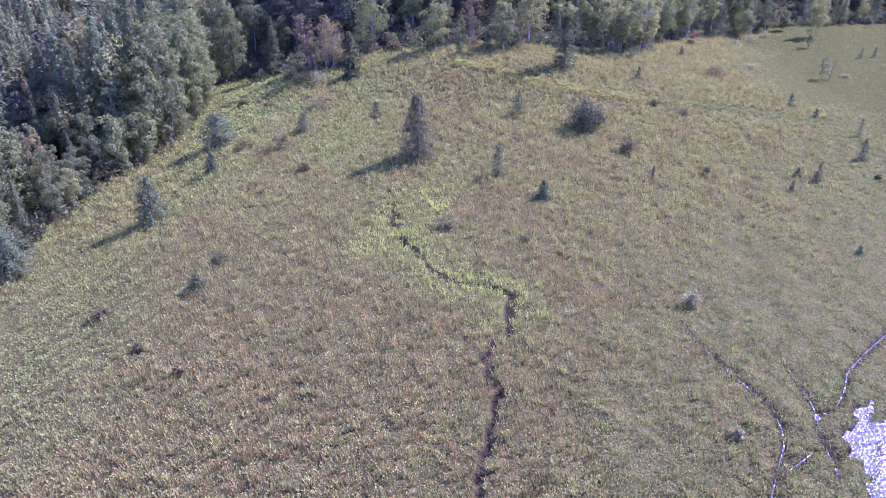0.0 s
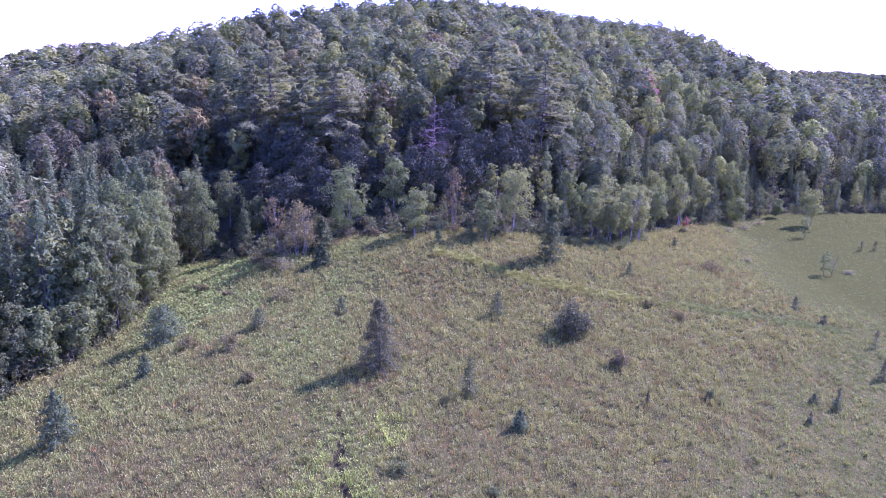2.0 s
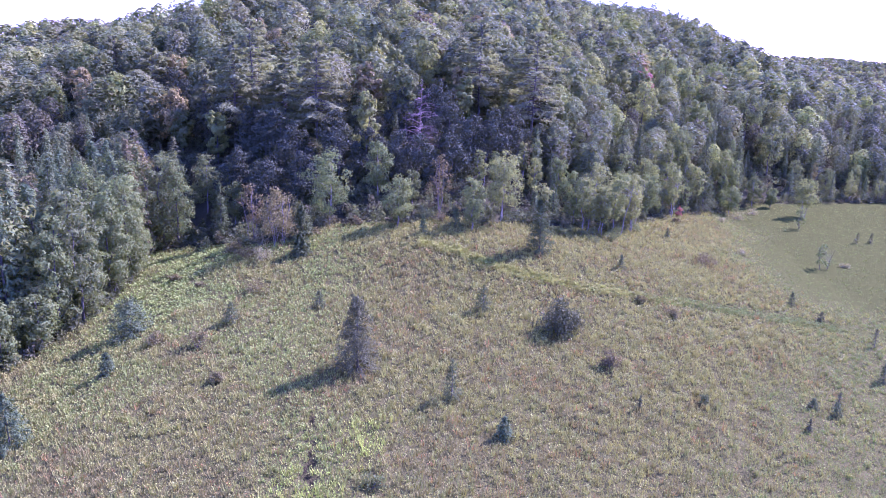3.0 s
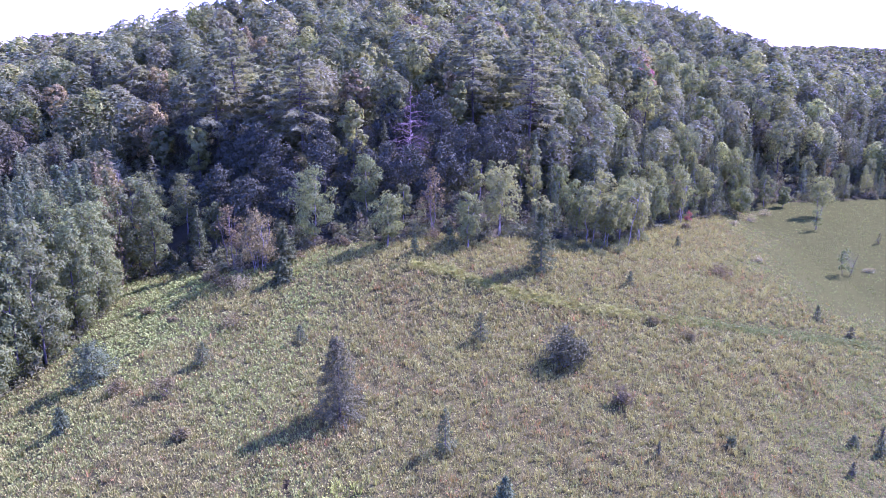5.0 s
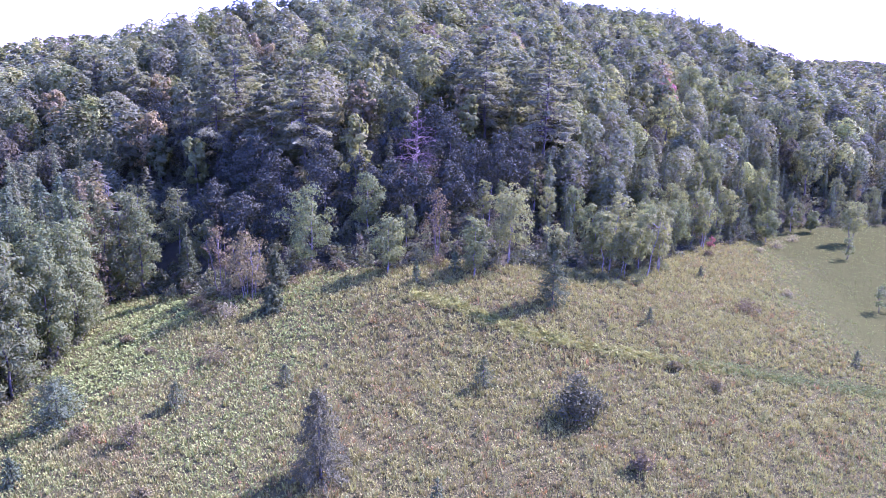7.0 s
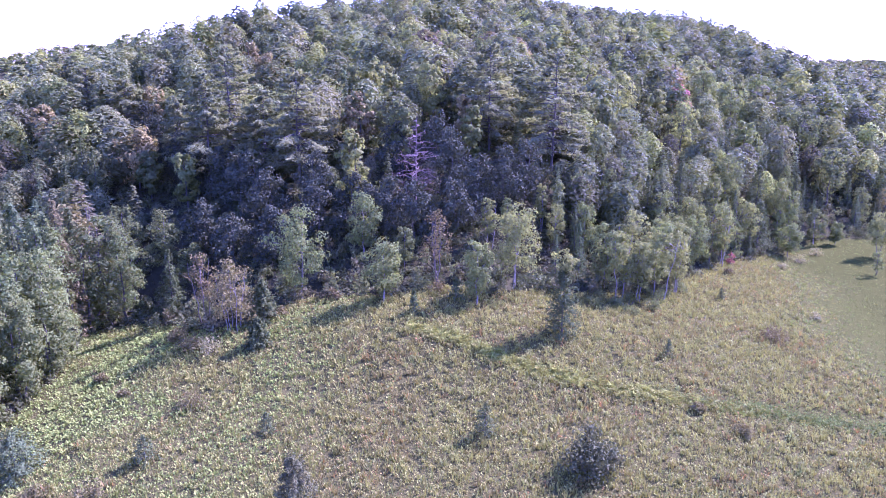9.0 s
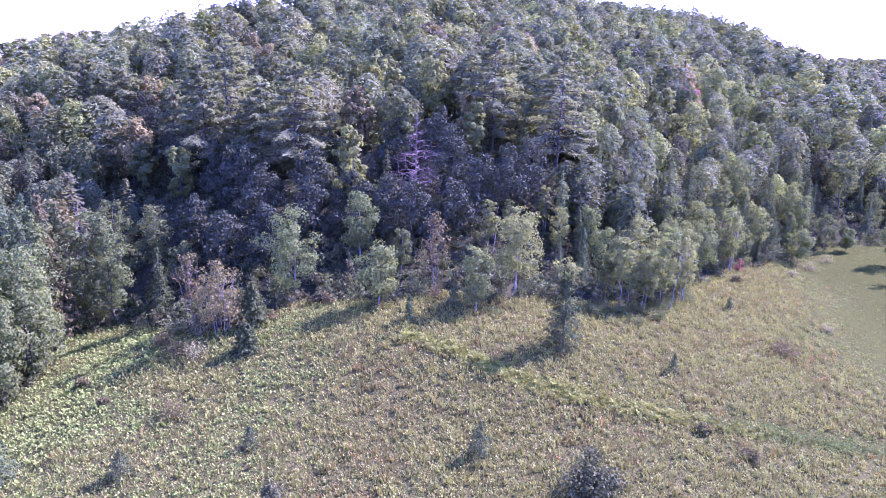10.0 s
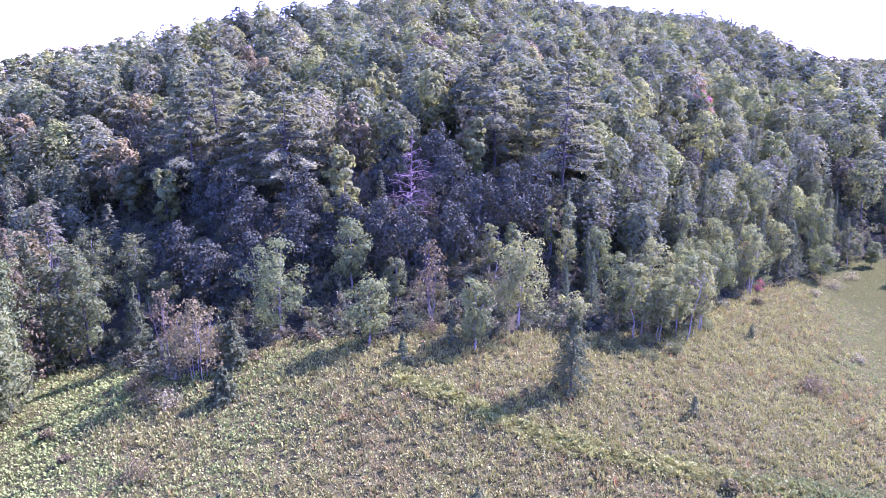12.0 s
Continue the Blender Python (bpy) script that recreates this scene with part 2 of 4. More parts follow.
def lobed_crown(rng, h, w, n, size, base=0.2, lobes=18, ruffle=0.25):
    """A far-off broadleaf crown: an under-layer of broad sprays over a skin of lobes, small loose sprays over it, and the twiggy mass within."""
    u = np.clip(rng.beta(1.35, 1.0, n), 0.02, 0.99)
    a = rng.uniform(0, 6.283, n)
    swell = crown_swell(u)
    bump, ga, gu = np.zeros(n), np.zeros(n), np.zeros(n)
    for _ in range(lobes):
        la, lu, k = rng.uniform(0, 6.283), rng.uniform(0.08, 0.97), rng.uniform(0.5, 1.0)
        da, du = np.sin((a - la) / 2) * 2, u - lu
        b = k * np.exp(-(da / rng.uniform(0.30, 0.55)) ** 2 - (du / rng.uniform(0.08, 0.15)) ** 2)
        better = b > bump
        bump, ga, gu = np.where(better, b, bump), np.where(better, da, ga), np.where(better, du, gu)
    under = np.arange(n) < n * 0.3
    loose = np.where(under, 0.0, rng.uniform(0.0, 0.14, n))
    r = swell * w / 2 * (0.52 + 0.48 * bump + loose + rng.normal(scale=0.04, size=n))
    radial = np.stack([np.cos(a), np.sin(a), np.zeros(n)], axis=1)
    around = np.stack([-np.sin(a), np.cos(a), np.zeros(n)], axis=1)
    rise = np.interp(u, [0, 0.35, 0.75, 1], [-0.5, 0.15, 0.9, 2.4])
    p = radial * r[:, None] + np.array([0, 0, 1]) * (h * (base + (0.97 - base) * u + loose * 0.12))[:, None]
    nor = unit(radial + np.array([0, 0, 1]) * (rise + 2.5 * gu)[:, None] + around * (0.8 * ga)[:, None]) + rng.normal(size=(n, 3)) * np.where(under, ruffle, ruffle * 1.5)[:, None]
    big = np.where(under, 1.05, 0.62)
    leaf = thinned(cards(rng, p, nor, size * big * rng.uniform(0.7, 1.35, n), size * big * rng.uniform(0.75, 1.2, n)))
    m = n // 5
    u, a = rng.uniform(0.08, 0.88, m), rng.uniform(0, 6.283, m)
    r = crown_swell(u) * w * 0.5 * 0.5 * np.sqrt(rng.random(m))
    p = np.stack([r * np.cos(a), r * np.sin(a), h * (base + (0.95 - base) * u)], axis=1)
    core = thinned(cards(rng, p, rng.normal(size=(m, 3)), size * 1.9, size * 1.5))
    return joined([leaf, core])


def conifer(rng, h, w, n=1300, size=0.36, levels=18, taper=0.85, low=0.06, gaps=0.12):
    wood = [limb(rng, (0, 0, -0.15), (0, 0, h * 0.97), 0.012 * h + 0.02, 0.012, sides=6, n=6, wob=0.003)]
    pos, nor, alo = [], [], []
    zs = h * (low + (0.97 - low) * np.linspace(0, 1, levels) ** 0.92)
    per = n / levels
    for i, z in enumerate(zs):
        r = w / 2 * (1 - z / h) ** taper + 0.05 * w
        m = max(4, int(8 - 3 * i / levels))
        turn = rng.uniform(0, 6.28)
        for k in range(m):
            if rng.random() < gaps:
                continue
            a = turn + k * 6.283 / m + rng.normal(scale=0.16)
            length = r * rng.uniform(0.72, 1.15)
            drop = rng.uniform(-0.32, -0.05) + 0.35 * (i / levels) ** 2
            way = np.array([math.cos(a), math.sin(a), drop])
            if i % 2 == 0 and k % 2 == 0:
                wood.append(limb(rng, (0, 0, z), np.array([0, 0, z]) + way * length * 0.9, 0.018 + 0.004 * length, 0.006, sides=4, n=3))
            c = max(2, int(per / m * 1.7 * (0.35 + r / (w / 2 + 0.05))))
            t = rng.uniform(0.12, 1.05, c) ** 0.75
            side = np.array([-way[1], way[0], 0])
            p = np.array([0, 0, z]) + t[:, None] * length * way + (rng.normal(size=c) * length * 0.20 * (1.15 - t))[:, None] * side
            p[:, 2] += 0.10 * length * t ** 2 + rng.normal(scale=0.03 * w, size=c)
            pos.append(p)
            alo.append(np.broadcast_to(way, (c, 3)) + rng.normal(scale=0.35, size=(c, 3)))
            nor.append(np.array([0, 0, 0.75]) + way * 0.45 + rng.normal(scale=0.38, size=(c, 3)))
    tip = 8
    pos.append(np.c_[rng.normal(scale=0.02 * w, size=(tip, 2)), rng.uniform(0.90, 1.0, tip) * h])
    nor.append(rng.normal(size=(tip, 3)) * np.array([1, 1, 0.1]))
    alo.append(np.tile([0, 0, 1.0], (tip, 1)))
    pos, nor, alo = (np.concatenate(q) for q in (pos, nor, alo))
    k = len(pos)
    pos[:, 2] = np.maximum(pos[:, 2], 0.06)
    return joined(wood), cards(rng, pos, nor, size * rng.uniform(0.7, 1.4, k), size * rng.uniform(0.35, 0.65, k), alo)


def pine(rng, h, w, n=2600, size=0.5, boughs=80):
    """A tall white pine: a ragged cone of long boughs at all heights, each a drooping plume with its tip turned up."""
    wood = [limb(rng, (0, 0, -0.2), (rng.normal() * 0.3, rng.normal() * 0.3, h * 0.97), 0.012 * h, 0.03, sides=7, n=8, wob=0.004)]
    pos, nor, alo = [], [], []
    turn = rng.uniform(0, 6.28)
    for i in range(boughs):
        f = 0.18 + 0.80 * (i + rng.uniform(-0.8, 0.8)) / boughs
        env = w / 2 * np.interp(f, [0.18, 0.30, 0.55, 0.8, 0.93, 1.0], [0.75, 1.0, 0.82, 0.52, 0.26, 0.1])
        a = turn + i * 2.4 + rng.normal(scale=0.3)
        length = env * rng.uniform(0.55, 1.2) + 0.3
        rise = rng.uniform(-0.24, 0.02) + 0.6 * max(0.0, f - 0.5)
        way = np.array([math.cos(a), math.sin(a), 0.0])
        foot = np.array([0, 0, h * f])
        end = foot + way * length + np.array([0, 0, rise * length])
        wood.append(limb(rng, foot, end, 0.03 + 0.010 * length, 0.012, sag=0.05 * length, sides=4, n=4))
        c = int(n / boughs * (0.3 + 1.3 * length / (w / 2)))
        t = 0.25 + 0.83 * rng.random(c) ** 0.75
        side = np.array([-way[1], way[0], 0])
        spread = rng.normal(size=c) * 0.12 * length * np.interp(t, [0.2, 0.6, 1.1], [0.5, 1.15, 0.3])
        p = foot + t[:, None] * (end - foot) + spread[:, None] * side
        p[:, 2] += 0.05 * length * np.sin(np.clip(t, 0, 1) * math.pi) + 0.16 * length * np.clip(t - 0.7, 0, 1) - 0.35 * np.abs(spread) + rng.normal(scale=0.16, size=c)
        pos.append(p)
        alo.append(way * 0.8 + side * (np.sign(spread) * 0.6)[:, None] + np.array([0, 0, 0.2]) + rng.normal(scale=0.25, size=(c, 3)))
        nor.append(np.array([0, 0, 0.85]) + way * 0.25 + rng.normal(scale=0.3, size=(c, 3)))
    pos, nor, alo = (np.concatenate(q) for q in (pos, nor, alo))
    k = len(pos)
    return joined(wood), cards(rng, pos, nor, size * rng.uniform(0.8, 1.6, k), size * rng.uniform(0.32, 0.6, k), alo)


def bare_tree(rng, h, w, boughs=34):
    wood = [limb(rng, (0, 0, -0.2), (0.2, 0.1, h), 0.008 * h, 0.03, sides=7, n=8, wob=0.004)]
    for i in range(boughs):
        f = rng.uniform(0.22, 0.96)
        a, length = rng.uniform(0, 6.28), w / 2 * rng.uniform(0.5, 1.05) * min(1, 1.5 * (1.08 - f))
        p0 = np.array([0.2 * f, 0.1 * f, f * h])
        end = p0 + length * np.array([math.cos(a), math.sin(a), rng.uniform(-0.25, 0.35)])
        wood.append(limb(rng, p0, end, 0.05, 0.015, sag=0.12 * length, sides=4, n=5))
        for j in range(5):
            g = rng.uniform(0.35, 1)
            q = p0 + (end - p0) * g
            wood.append(limb(rng, q, q + rng.normal(size=3) * length * 0.22, 0.02, 0.008, sides=3, n=3))
    return joined(wood)


def shrub(rng, h, w, n=420, size=0.26, clumps=16, stems=7):
    d = unit(rng.normal(size=(clumps, 3)))
    d[:, 2] = np.abs(d[:, 2])
    cc = d * rng.uniform(0.25, 0.8, clumps)[:, None] * np.array([w / 2, w / 2, h * 0.85]) + np.array([0, 0, h * 0.12])
    rc = rng.uniform(0.13, 0.24, clumps) * w
    pick = rng.choice(clumps, n)
    e = unit(rng.normal(size=(n, 3)) + np.array([0, 0, 0.3]))
    p = cc[pick] + e * (rc[pick] * rng.uniform(0.5, 1.15, n))[:, None]
    p[:, 2] = np.clip(p[:, 2], 0.05, h * 1.08)
    leaf = cards(rng, p, e + rng.normal(scale=0.6, size=(n, 3)), size * rng.uniform(0.6, 1.4, n), size * rng.uniform(0.4, 0.8, n))
    wood = [limb(rng, (*(rng.normal(size=2) * 0.06 * w), -0.1), cc[k], 0.02 + 0.008 * h, 0.008, sides=4, n=3) for k in range(min(stems, clumps))]
    return joined(wood), leaf


# ---- the lie of the land ----
def smooth(a, b, v):
    u = np.clip((v - a) / (b - a), 0, 1)
    return u * u * (3 - 2 * u)


EDGE_X = [-44.0, -43.0, -38.0, -30.0, -26.5, -20.0, -18.0, -15.0, -5.0, 2.0, 9.0, 13.0, 19.0, 27.0, 31.0, 37.0, 45.0, 56.0, 67.0, 73.0, 100.0, 160.0]
EDGE_Y = [40.0, 119.0, 119.5, 113.0, 109.5, 109.5, 112.5, 116.0, 115.5, 119.0, 118.5, 121.5, 122.5, 126.0, 129.5, 140.0, 151.0, 162.0, 173.0, 180.0, 186.0, 200.0]
FOOT_X, FOOT_Y = [-250, -60, -20, 5, 40, 80, 150, 300], [140, 128, 120, 122, 150, 186, 225, 300]
CREST_X = [-420, -200, -130, -91, -72, -44, 2, 77, 106, 139, 173, 250, 420]
CREST_Y = [260, 262, 258, 255, 275, 336, 409, 432, 426, 406, 393, 400, 450]
CREST_Z = [6, 10, 20, 34, 42.5, 48, 47.5, 50, 46.5, 27.5, 16, 8, 4]


def land(x, y):
    """Height of the ground: a gently arched meadow, the wooded hill behind it, low ridges far off."""
    x, y = np.asarray(x, float), np.asarray(y, float)
    z = 0.2 - 3.6 * np.minimum((x / 50) ** 2, 1.5) + 2 * np.tanh((y - 88) / 30) - 2.0 * smooth(-26, -38, x)
    z = z + 2.8 * smooth(94, 112, y) * np.exp(-((x + 2) / 26) ** 2)
    foot, crest, top = np.interp(x, FOOT_X, FOOT_Y), np.interp(x, CREST_X, CREST_Y), np.interp(x, CREST_X, CREST_Z)
    s = (y - foot) / (crest - foot)
    up = 0.6 * np.clip(s, 0, 1) ** np.interp(x, [-30, 30], [0.85, 0.62]) + 0.4 * smooth(-0.25, 1, s) * smooth(0, 0.1, s)
    z = z + top * up * (1 - 0.9 * smooth(1.0, 2.3, s))
    z = z + 40 * np.exp(-((x + 265) / 104) ** 2 - ((y - 540) / 150) ** 2)
    z = z + 33 * np.exp(-((x - 440) / 260) ** 2 - ((y - 960) / 200) ** 2)
    return z - 22 * smooth(1200, 1800, np.hypot(x, y))


def in_wood(x, y):
    """How many metres a place lies inside the wood (minus: out on the meadow)."""
    x, y = np.asarray(x, float), np.asarray(y, float)
    deep = y - np.interp(x, EDGE_X, EDGE_Y)
    left = -44.6 - 1.0 * smooth(76, 66, y) * smooth(58, 68, y) + 4.2 * smooth(78, 90, y) * smooth(120, 106, y) - x
    return np.where(x < -38, np.maximum(left, y - 119.0), deep)


def stretch(points, step=0.4, wobble=0.0):
    pts = np.asarray(points, float)
    d = np.r_[0, np.cumsum(np.linalg.norm(np.diff(pts, axis=0), axis=1))]
    s = np.arange(0, d[-1], step)
    return np.stack([np.interp(s, d, pts[:, 0]) + wobble * np.sin(s * 1.9) * np.sin(s * 0.7 + 1), np.interp(s, d, pts[:, 1])], axis=1)


DITCH = stretch([(-8.4, 70), (-7.8, 66), (-7.1, 62), (-6.6, 59), (-5.3, 56.3), (-3.8, 53.6), (-2.5, 51), (-1.2, 49.6), (1.6, 49.2), (3.3, 48), (3.5, 46), (3.1, 43.2),
                 (1.9, 41.1), (1.3, 39.1), (1.4, 37.5), (2.1, 36.1), (2.1, 34.9), (1.6, 33.6), (1.3, 32.1), (1.5, 31), (0.9, 29.6), (0.6, 28.5), (0.9, 27), (0.7, 22)], 0.3, 0.28)
RILLS = [stretch(q) for q in (
    [(16.1, 45), (16.7, 42), (17.6, 39.8), (18.6, 37.2), (19.3, 35.5), (19.2, 33.5), (18.7, 32), (17.6, 30.1), (16.4, 27.9), (15.5, 24)],
    [(22.1, 40), (22.2, 37.8), (22.1, 35.8), (21.4, 33.2), (21.1, 31.3), (20.9, 29.5)],
    [(31.7, 45.3), (28.6, 42.4), (26.1, 39.8), (25, 37.8), (23.6, 36)],
    [(17.7, 29.7), (19.3, 30.9), (20.5, 31.9)])]
PATH = stretch([(-1.0, 107.8), (1.0, 106.9), (4.6, 105.4), (9.0, 103.2), (13.6, 101.4), (18.5, 100.5), (25, 99.8), (32, 99.5), (41, 99), (52, 99)])
TRACKS = [stretch(q) for q in ([(-10.2, 98.5), (-9.1, 95.0), (-7.4, 90.4), (-4.6, 84.2), (-3.2, 80.6)], [(30.4, 84.2), (29.3, 72.6), (25.7, 62.6), (23.1, 54.6)], [(-33.7, 112.1), (-31.5, 109.5), (-29.8, 106.5)], [(-28.4, 98), (-24.6, 94)], [(41.8, 98.6), (37.5, 93.7), (34.5, 90.6)])]
POOL = (25.4, 31.2, 4.3, 5.2)


def away(x, y, line):
    """Distance from a line of points."""
    x, y = np.asarray(x, float), np.asarray(y, float)
    best = np.full(x.shape, 1e9)
    for px, py in line:
        best = np.minimum(best, (x - px) ** 2 + (y - py) ** 2)
    return np.sqrt(best)


def wave(x, y, scale, seed):
    """Smooth random patches from a few turned sine waves, -1 to 1."""
    r = np.random.default_rng(seed)
    s = np.zeros(np.shape(x))
    for _ in range(9):
        a, f, p = r.uniform(0, 6.28), r.uniform(0.5, 1.9) / scale, r.uniform(0, 6.28)
        s = s + np.sin((x * math.cos(a) + y * math.sin(a)) * f * 6.283 + p + 1.3 * np.sin(y * f * 2.1 + p))
    return s / 4.2


def wetness(x, y):
    """Smooth sedge flat on the far side of the meadow."""
    flat = smooth(-6.0, 9.0, x - (46 + 0.26 * (y - 110)) + 3 * wave(x, y, 25, 5)) * smooth(100, 114, y)
    return np.maximum(flat, 0.85 * np.exp(-((y - 99.4) / 1.9) ** 4) * smooth(24, 38, x) * smooth(80, 60, x))


def broken(x, y):
    """Where the ditch lies open: all along its lower course, in short stretches higher up."""
    return np.maximum(0.4 + 0.6 * smooth(-0.2, 0.5, wave(x, y, 7.0, 77)), smooth(52, 46, y)) * smooth(71, 68, y)


def pool_depth(x, y):
    px, py, rx, ry = POOL
    return 1 - np.hypot((x - px) / rx, (y - py) / ry) + 0.28 * wave(x, y, 3.0, 9) - 0.22 * np.abs(wave(x, y, 1.3, 19))


def grid_line(marks):
    out = []
    for (a, step), (b, _) in zip(marks, marks[1:]):
        out.append(np.arange(a, b, step))
    return np.append(np.concatenate(out), marks[-1][0])


def build_ground():
    xs = grid_line([(-3000, 300), (-900, 60), (-300, 15), (-90, 4), (-48, 1.0), (-12, 0.42), (32, 1.2), (96, 4), (260, 15), (500, 50), (1000, 250), (3000, 1)])
    ys = grid_line([(-3000, 300), (-600, 60), (-60, 8), (18, 0.55), (72, 1.1), (135, 2.0), (200, 6), (460, 15), (700, 40), (1300, 200), (3300, 1)])
    X, Y = np.meshgrid(xs, ys)
    Z = land(X, Y)
    near = (X > -12) & (X < 33) & (Y > 18) & (Y < 74)
    cut = np.zeros(X.shape)
    cut[near] = 0.5 * np.exp(-(away(X[near], Y[near], DITCH) / 0.3) ** 2) * broken(X[near], Y[near]) * (0.65 + 0.5 * wave(X[near], Y[near], 1.6, 41))
    for line in RILLS:
        cut[near] = np.maximum(cut[near], 0.22 * np.exp(-(away(X[near], Y[near], line) / 0.3) ** 2))
    hollow = np.where(near, smooth(-0.05, 0.25, pool_depth(X, Y)), 0)
    wood = smooth(-0.5, 1.5, in_wood(X, Y))
    inner = (np.abs(X) < 120) & (Y > 0) & (Y < 220)
    lumps = np.where(inner, 0.10 * wave(X, Y, 2.2, 3) + 0.12 * wave(X, Y, 7.0, 4), 0) * (1 - wetness(X, Y) * 0.7)
    Z = Z + lumps - cut - 0.30 * hollow
    cover = np.stack([wood, wetness(X, Y), np.clip(cut / 0.2 + hollow, 0, 1)], axis=-1)
    ny, nx = X.shape
    i = np.arange(nx * ny).reshape(ny, nx)
    q = np.stack([i[:-1, :-1], i[:-1, 1:], i[1:, 1:], i[1:, :-1]], axis=-1).reshape(-1, 4)
    me = mesh_of("ground", np.stack([X, Y, Z], axis=-1).reshape(-1, 3), q, GROUND, cover.reshape(-1, 3), "cover", smooth=True)
    tagged(new("ground", me), "boggy meadow ground rising into a wooded hill", "ground", kind="structure")


def build_water():
    """Standing water in the pool and the rills, a hand below the turf."""
    px, py, rx, ry = POOL
    xs, ys = np.arange(px - 8, px + 8, 0.3), np.arange(py - 9, py + 9, 0.3)
    vs, qs = [], []
    level = float(land(px, py)) - 0.08
    for x in xs:
        for y in ys:
            if pool_depth(x + 0.15, y + 0.15) > 0.0:
                k = len(vs)
                vs += [(x, y, level), (x + 0.3, y, level), (x + 0.3, y + 0.3, level), (x, y + 0.3, level)]
                qs.append((k, k + 1, k + 2, k + 3))
    tagged(new("water", mesh_of("water", vs, qs, WATER)), "shallow bog pool reflecting the white sky", "water", kind="structure")
    for line in RILLS:
        way = unit(np.gradient(line, axis=0))
        side = np.stack([-way[:, 1], way[:, 0]], axis=1)
        wid = 0.034 + 0.032 * np.sin(np.arange(len(line)) * 1.7) * np.sin(np.arange(len(line)) * 0.43)
        a, b = line + side * wid[:, None], line - side * wid[:, None]
        z = land(line[:, 0], line[:, 1]) - 0.09
        v = np.concatenate([np.c_[a, z], np.c_[b, z]])
        n, s = len(line), np.arange(len(line) - 1)
        tagged(new("water", mesh_of("water", v, np.stack([s, s + 1, n + s + 1, n + s], axis=1), WATER)), "narrow water-filled rut in the bog", "water", kind="structure")


build_ground()
build_water()


# ---- trees and shrubs that stand apart ----
def on_land(x, y, scale=1.0, turn=0.0, lean=0.0):
    return pose(x, y, float(land(x, y)) - 0.02, lean, lean * 0.6, turn) @ Matrix.Diagonal((*((scale,) * 3 if np.isscalar(scale) else scale), 1))


def planted(name, label, category, group, wood, leaves, bark_mat, leaf_mat, leaf_name="crown", wood_name="trunk", smooth_wood=True):
    root = tagged(new(name), label, category, group)
    part(wood_name, mesh_of(wood_name, *wood, bark_mat, smooth=smooth_wood), root)
    if leaves is not None:
        part(leaf_name, mesh_of(leaf_name, *leaves, leaf_mat), root)
    return root


def stand(name, label, category, group, make, mats, places):
    """Plants of one kind: x, y, height, width. Each is grown on its own, so that no two are alike."""
    for x, y, h, w in places:
        wood, leaves = make(RNG, h, w)
        ob = planted(name, label, category, group, wood, leaves, mats[0], LEAF[mats[1]], "foliage" if category == "shrub" else "crown", "stems" if category == "shrub" else "trunk")
        ob.matrix_basis = on_land(x, y, 1.0, RNG.uniform(0, 360))


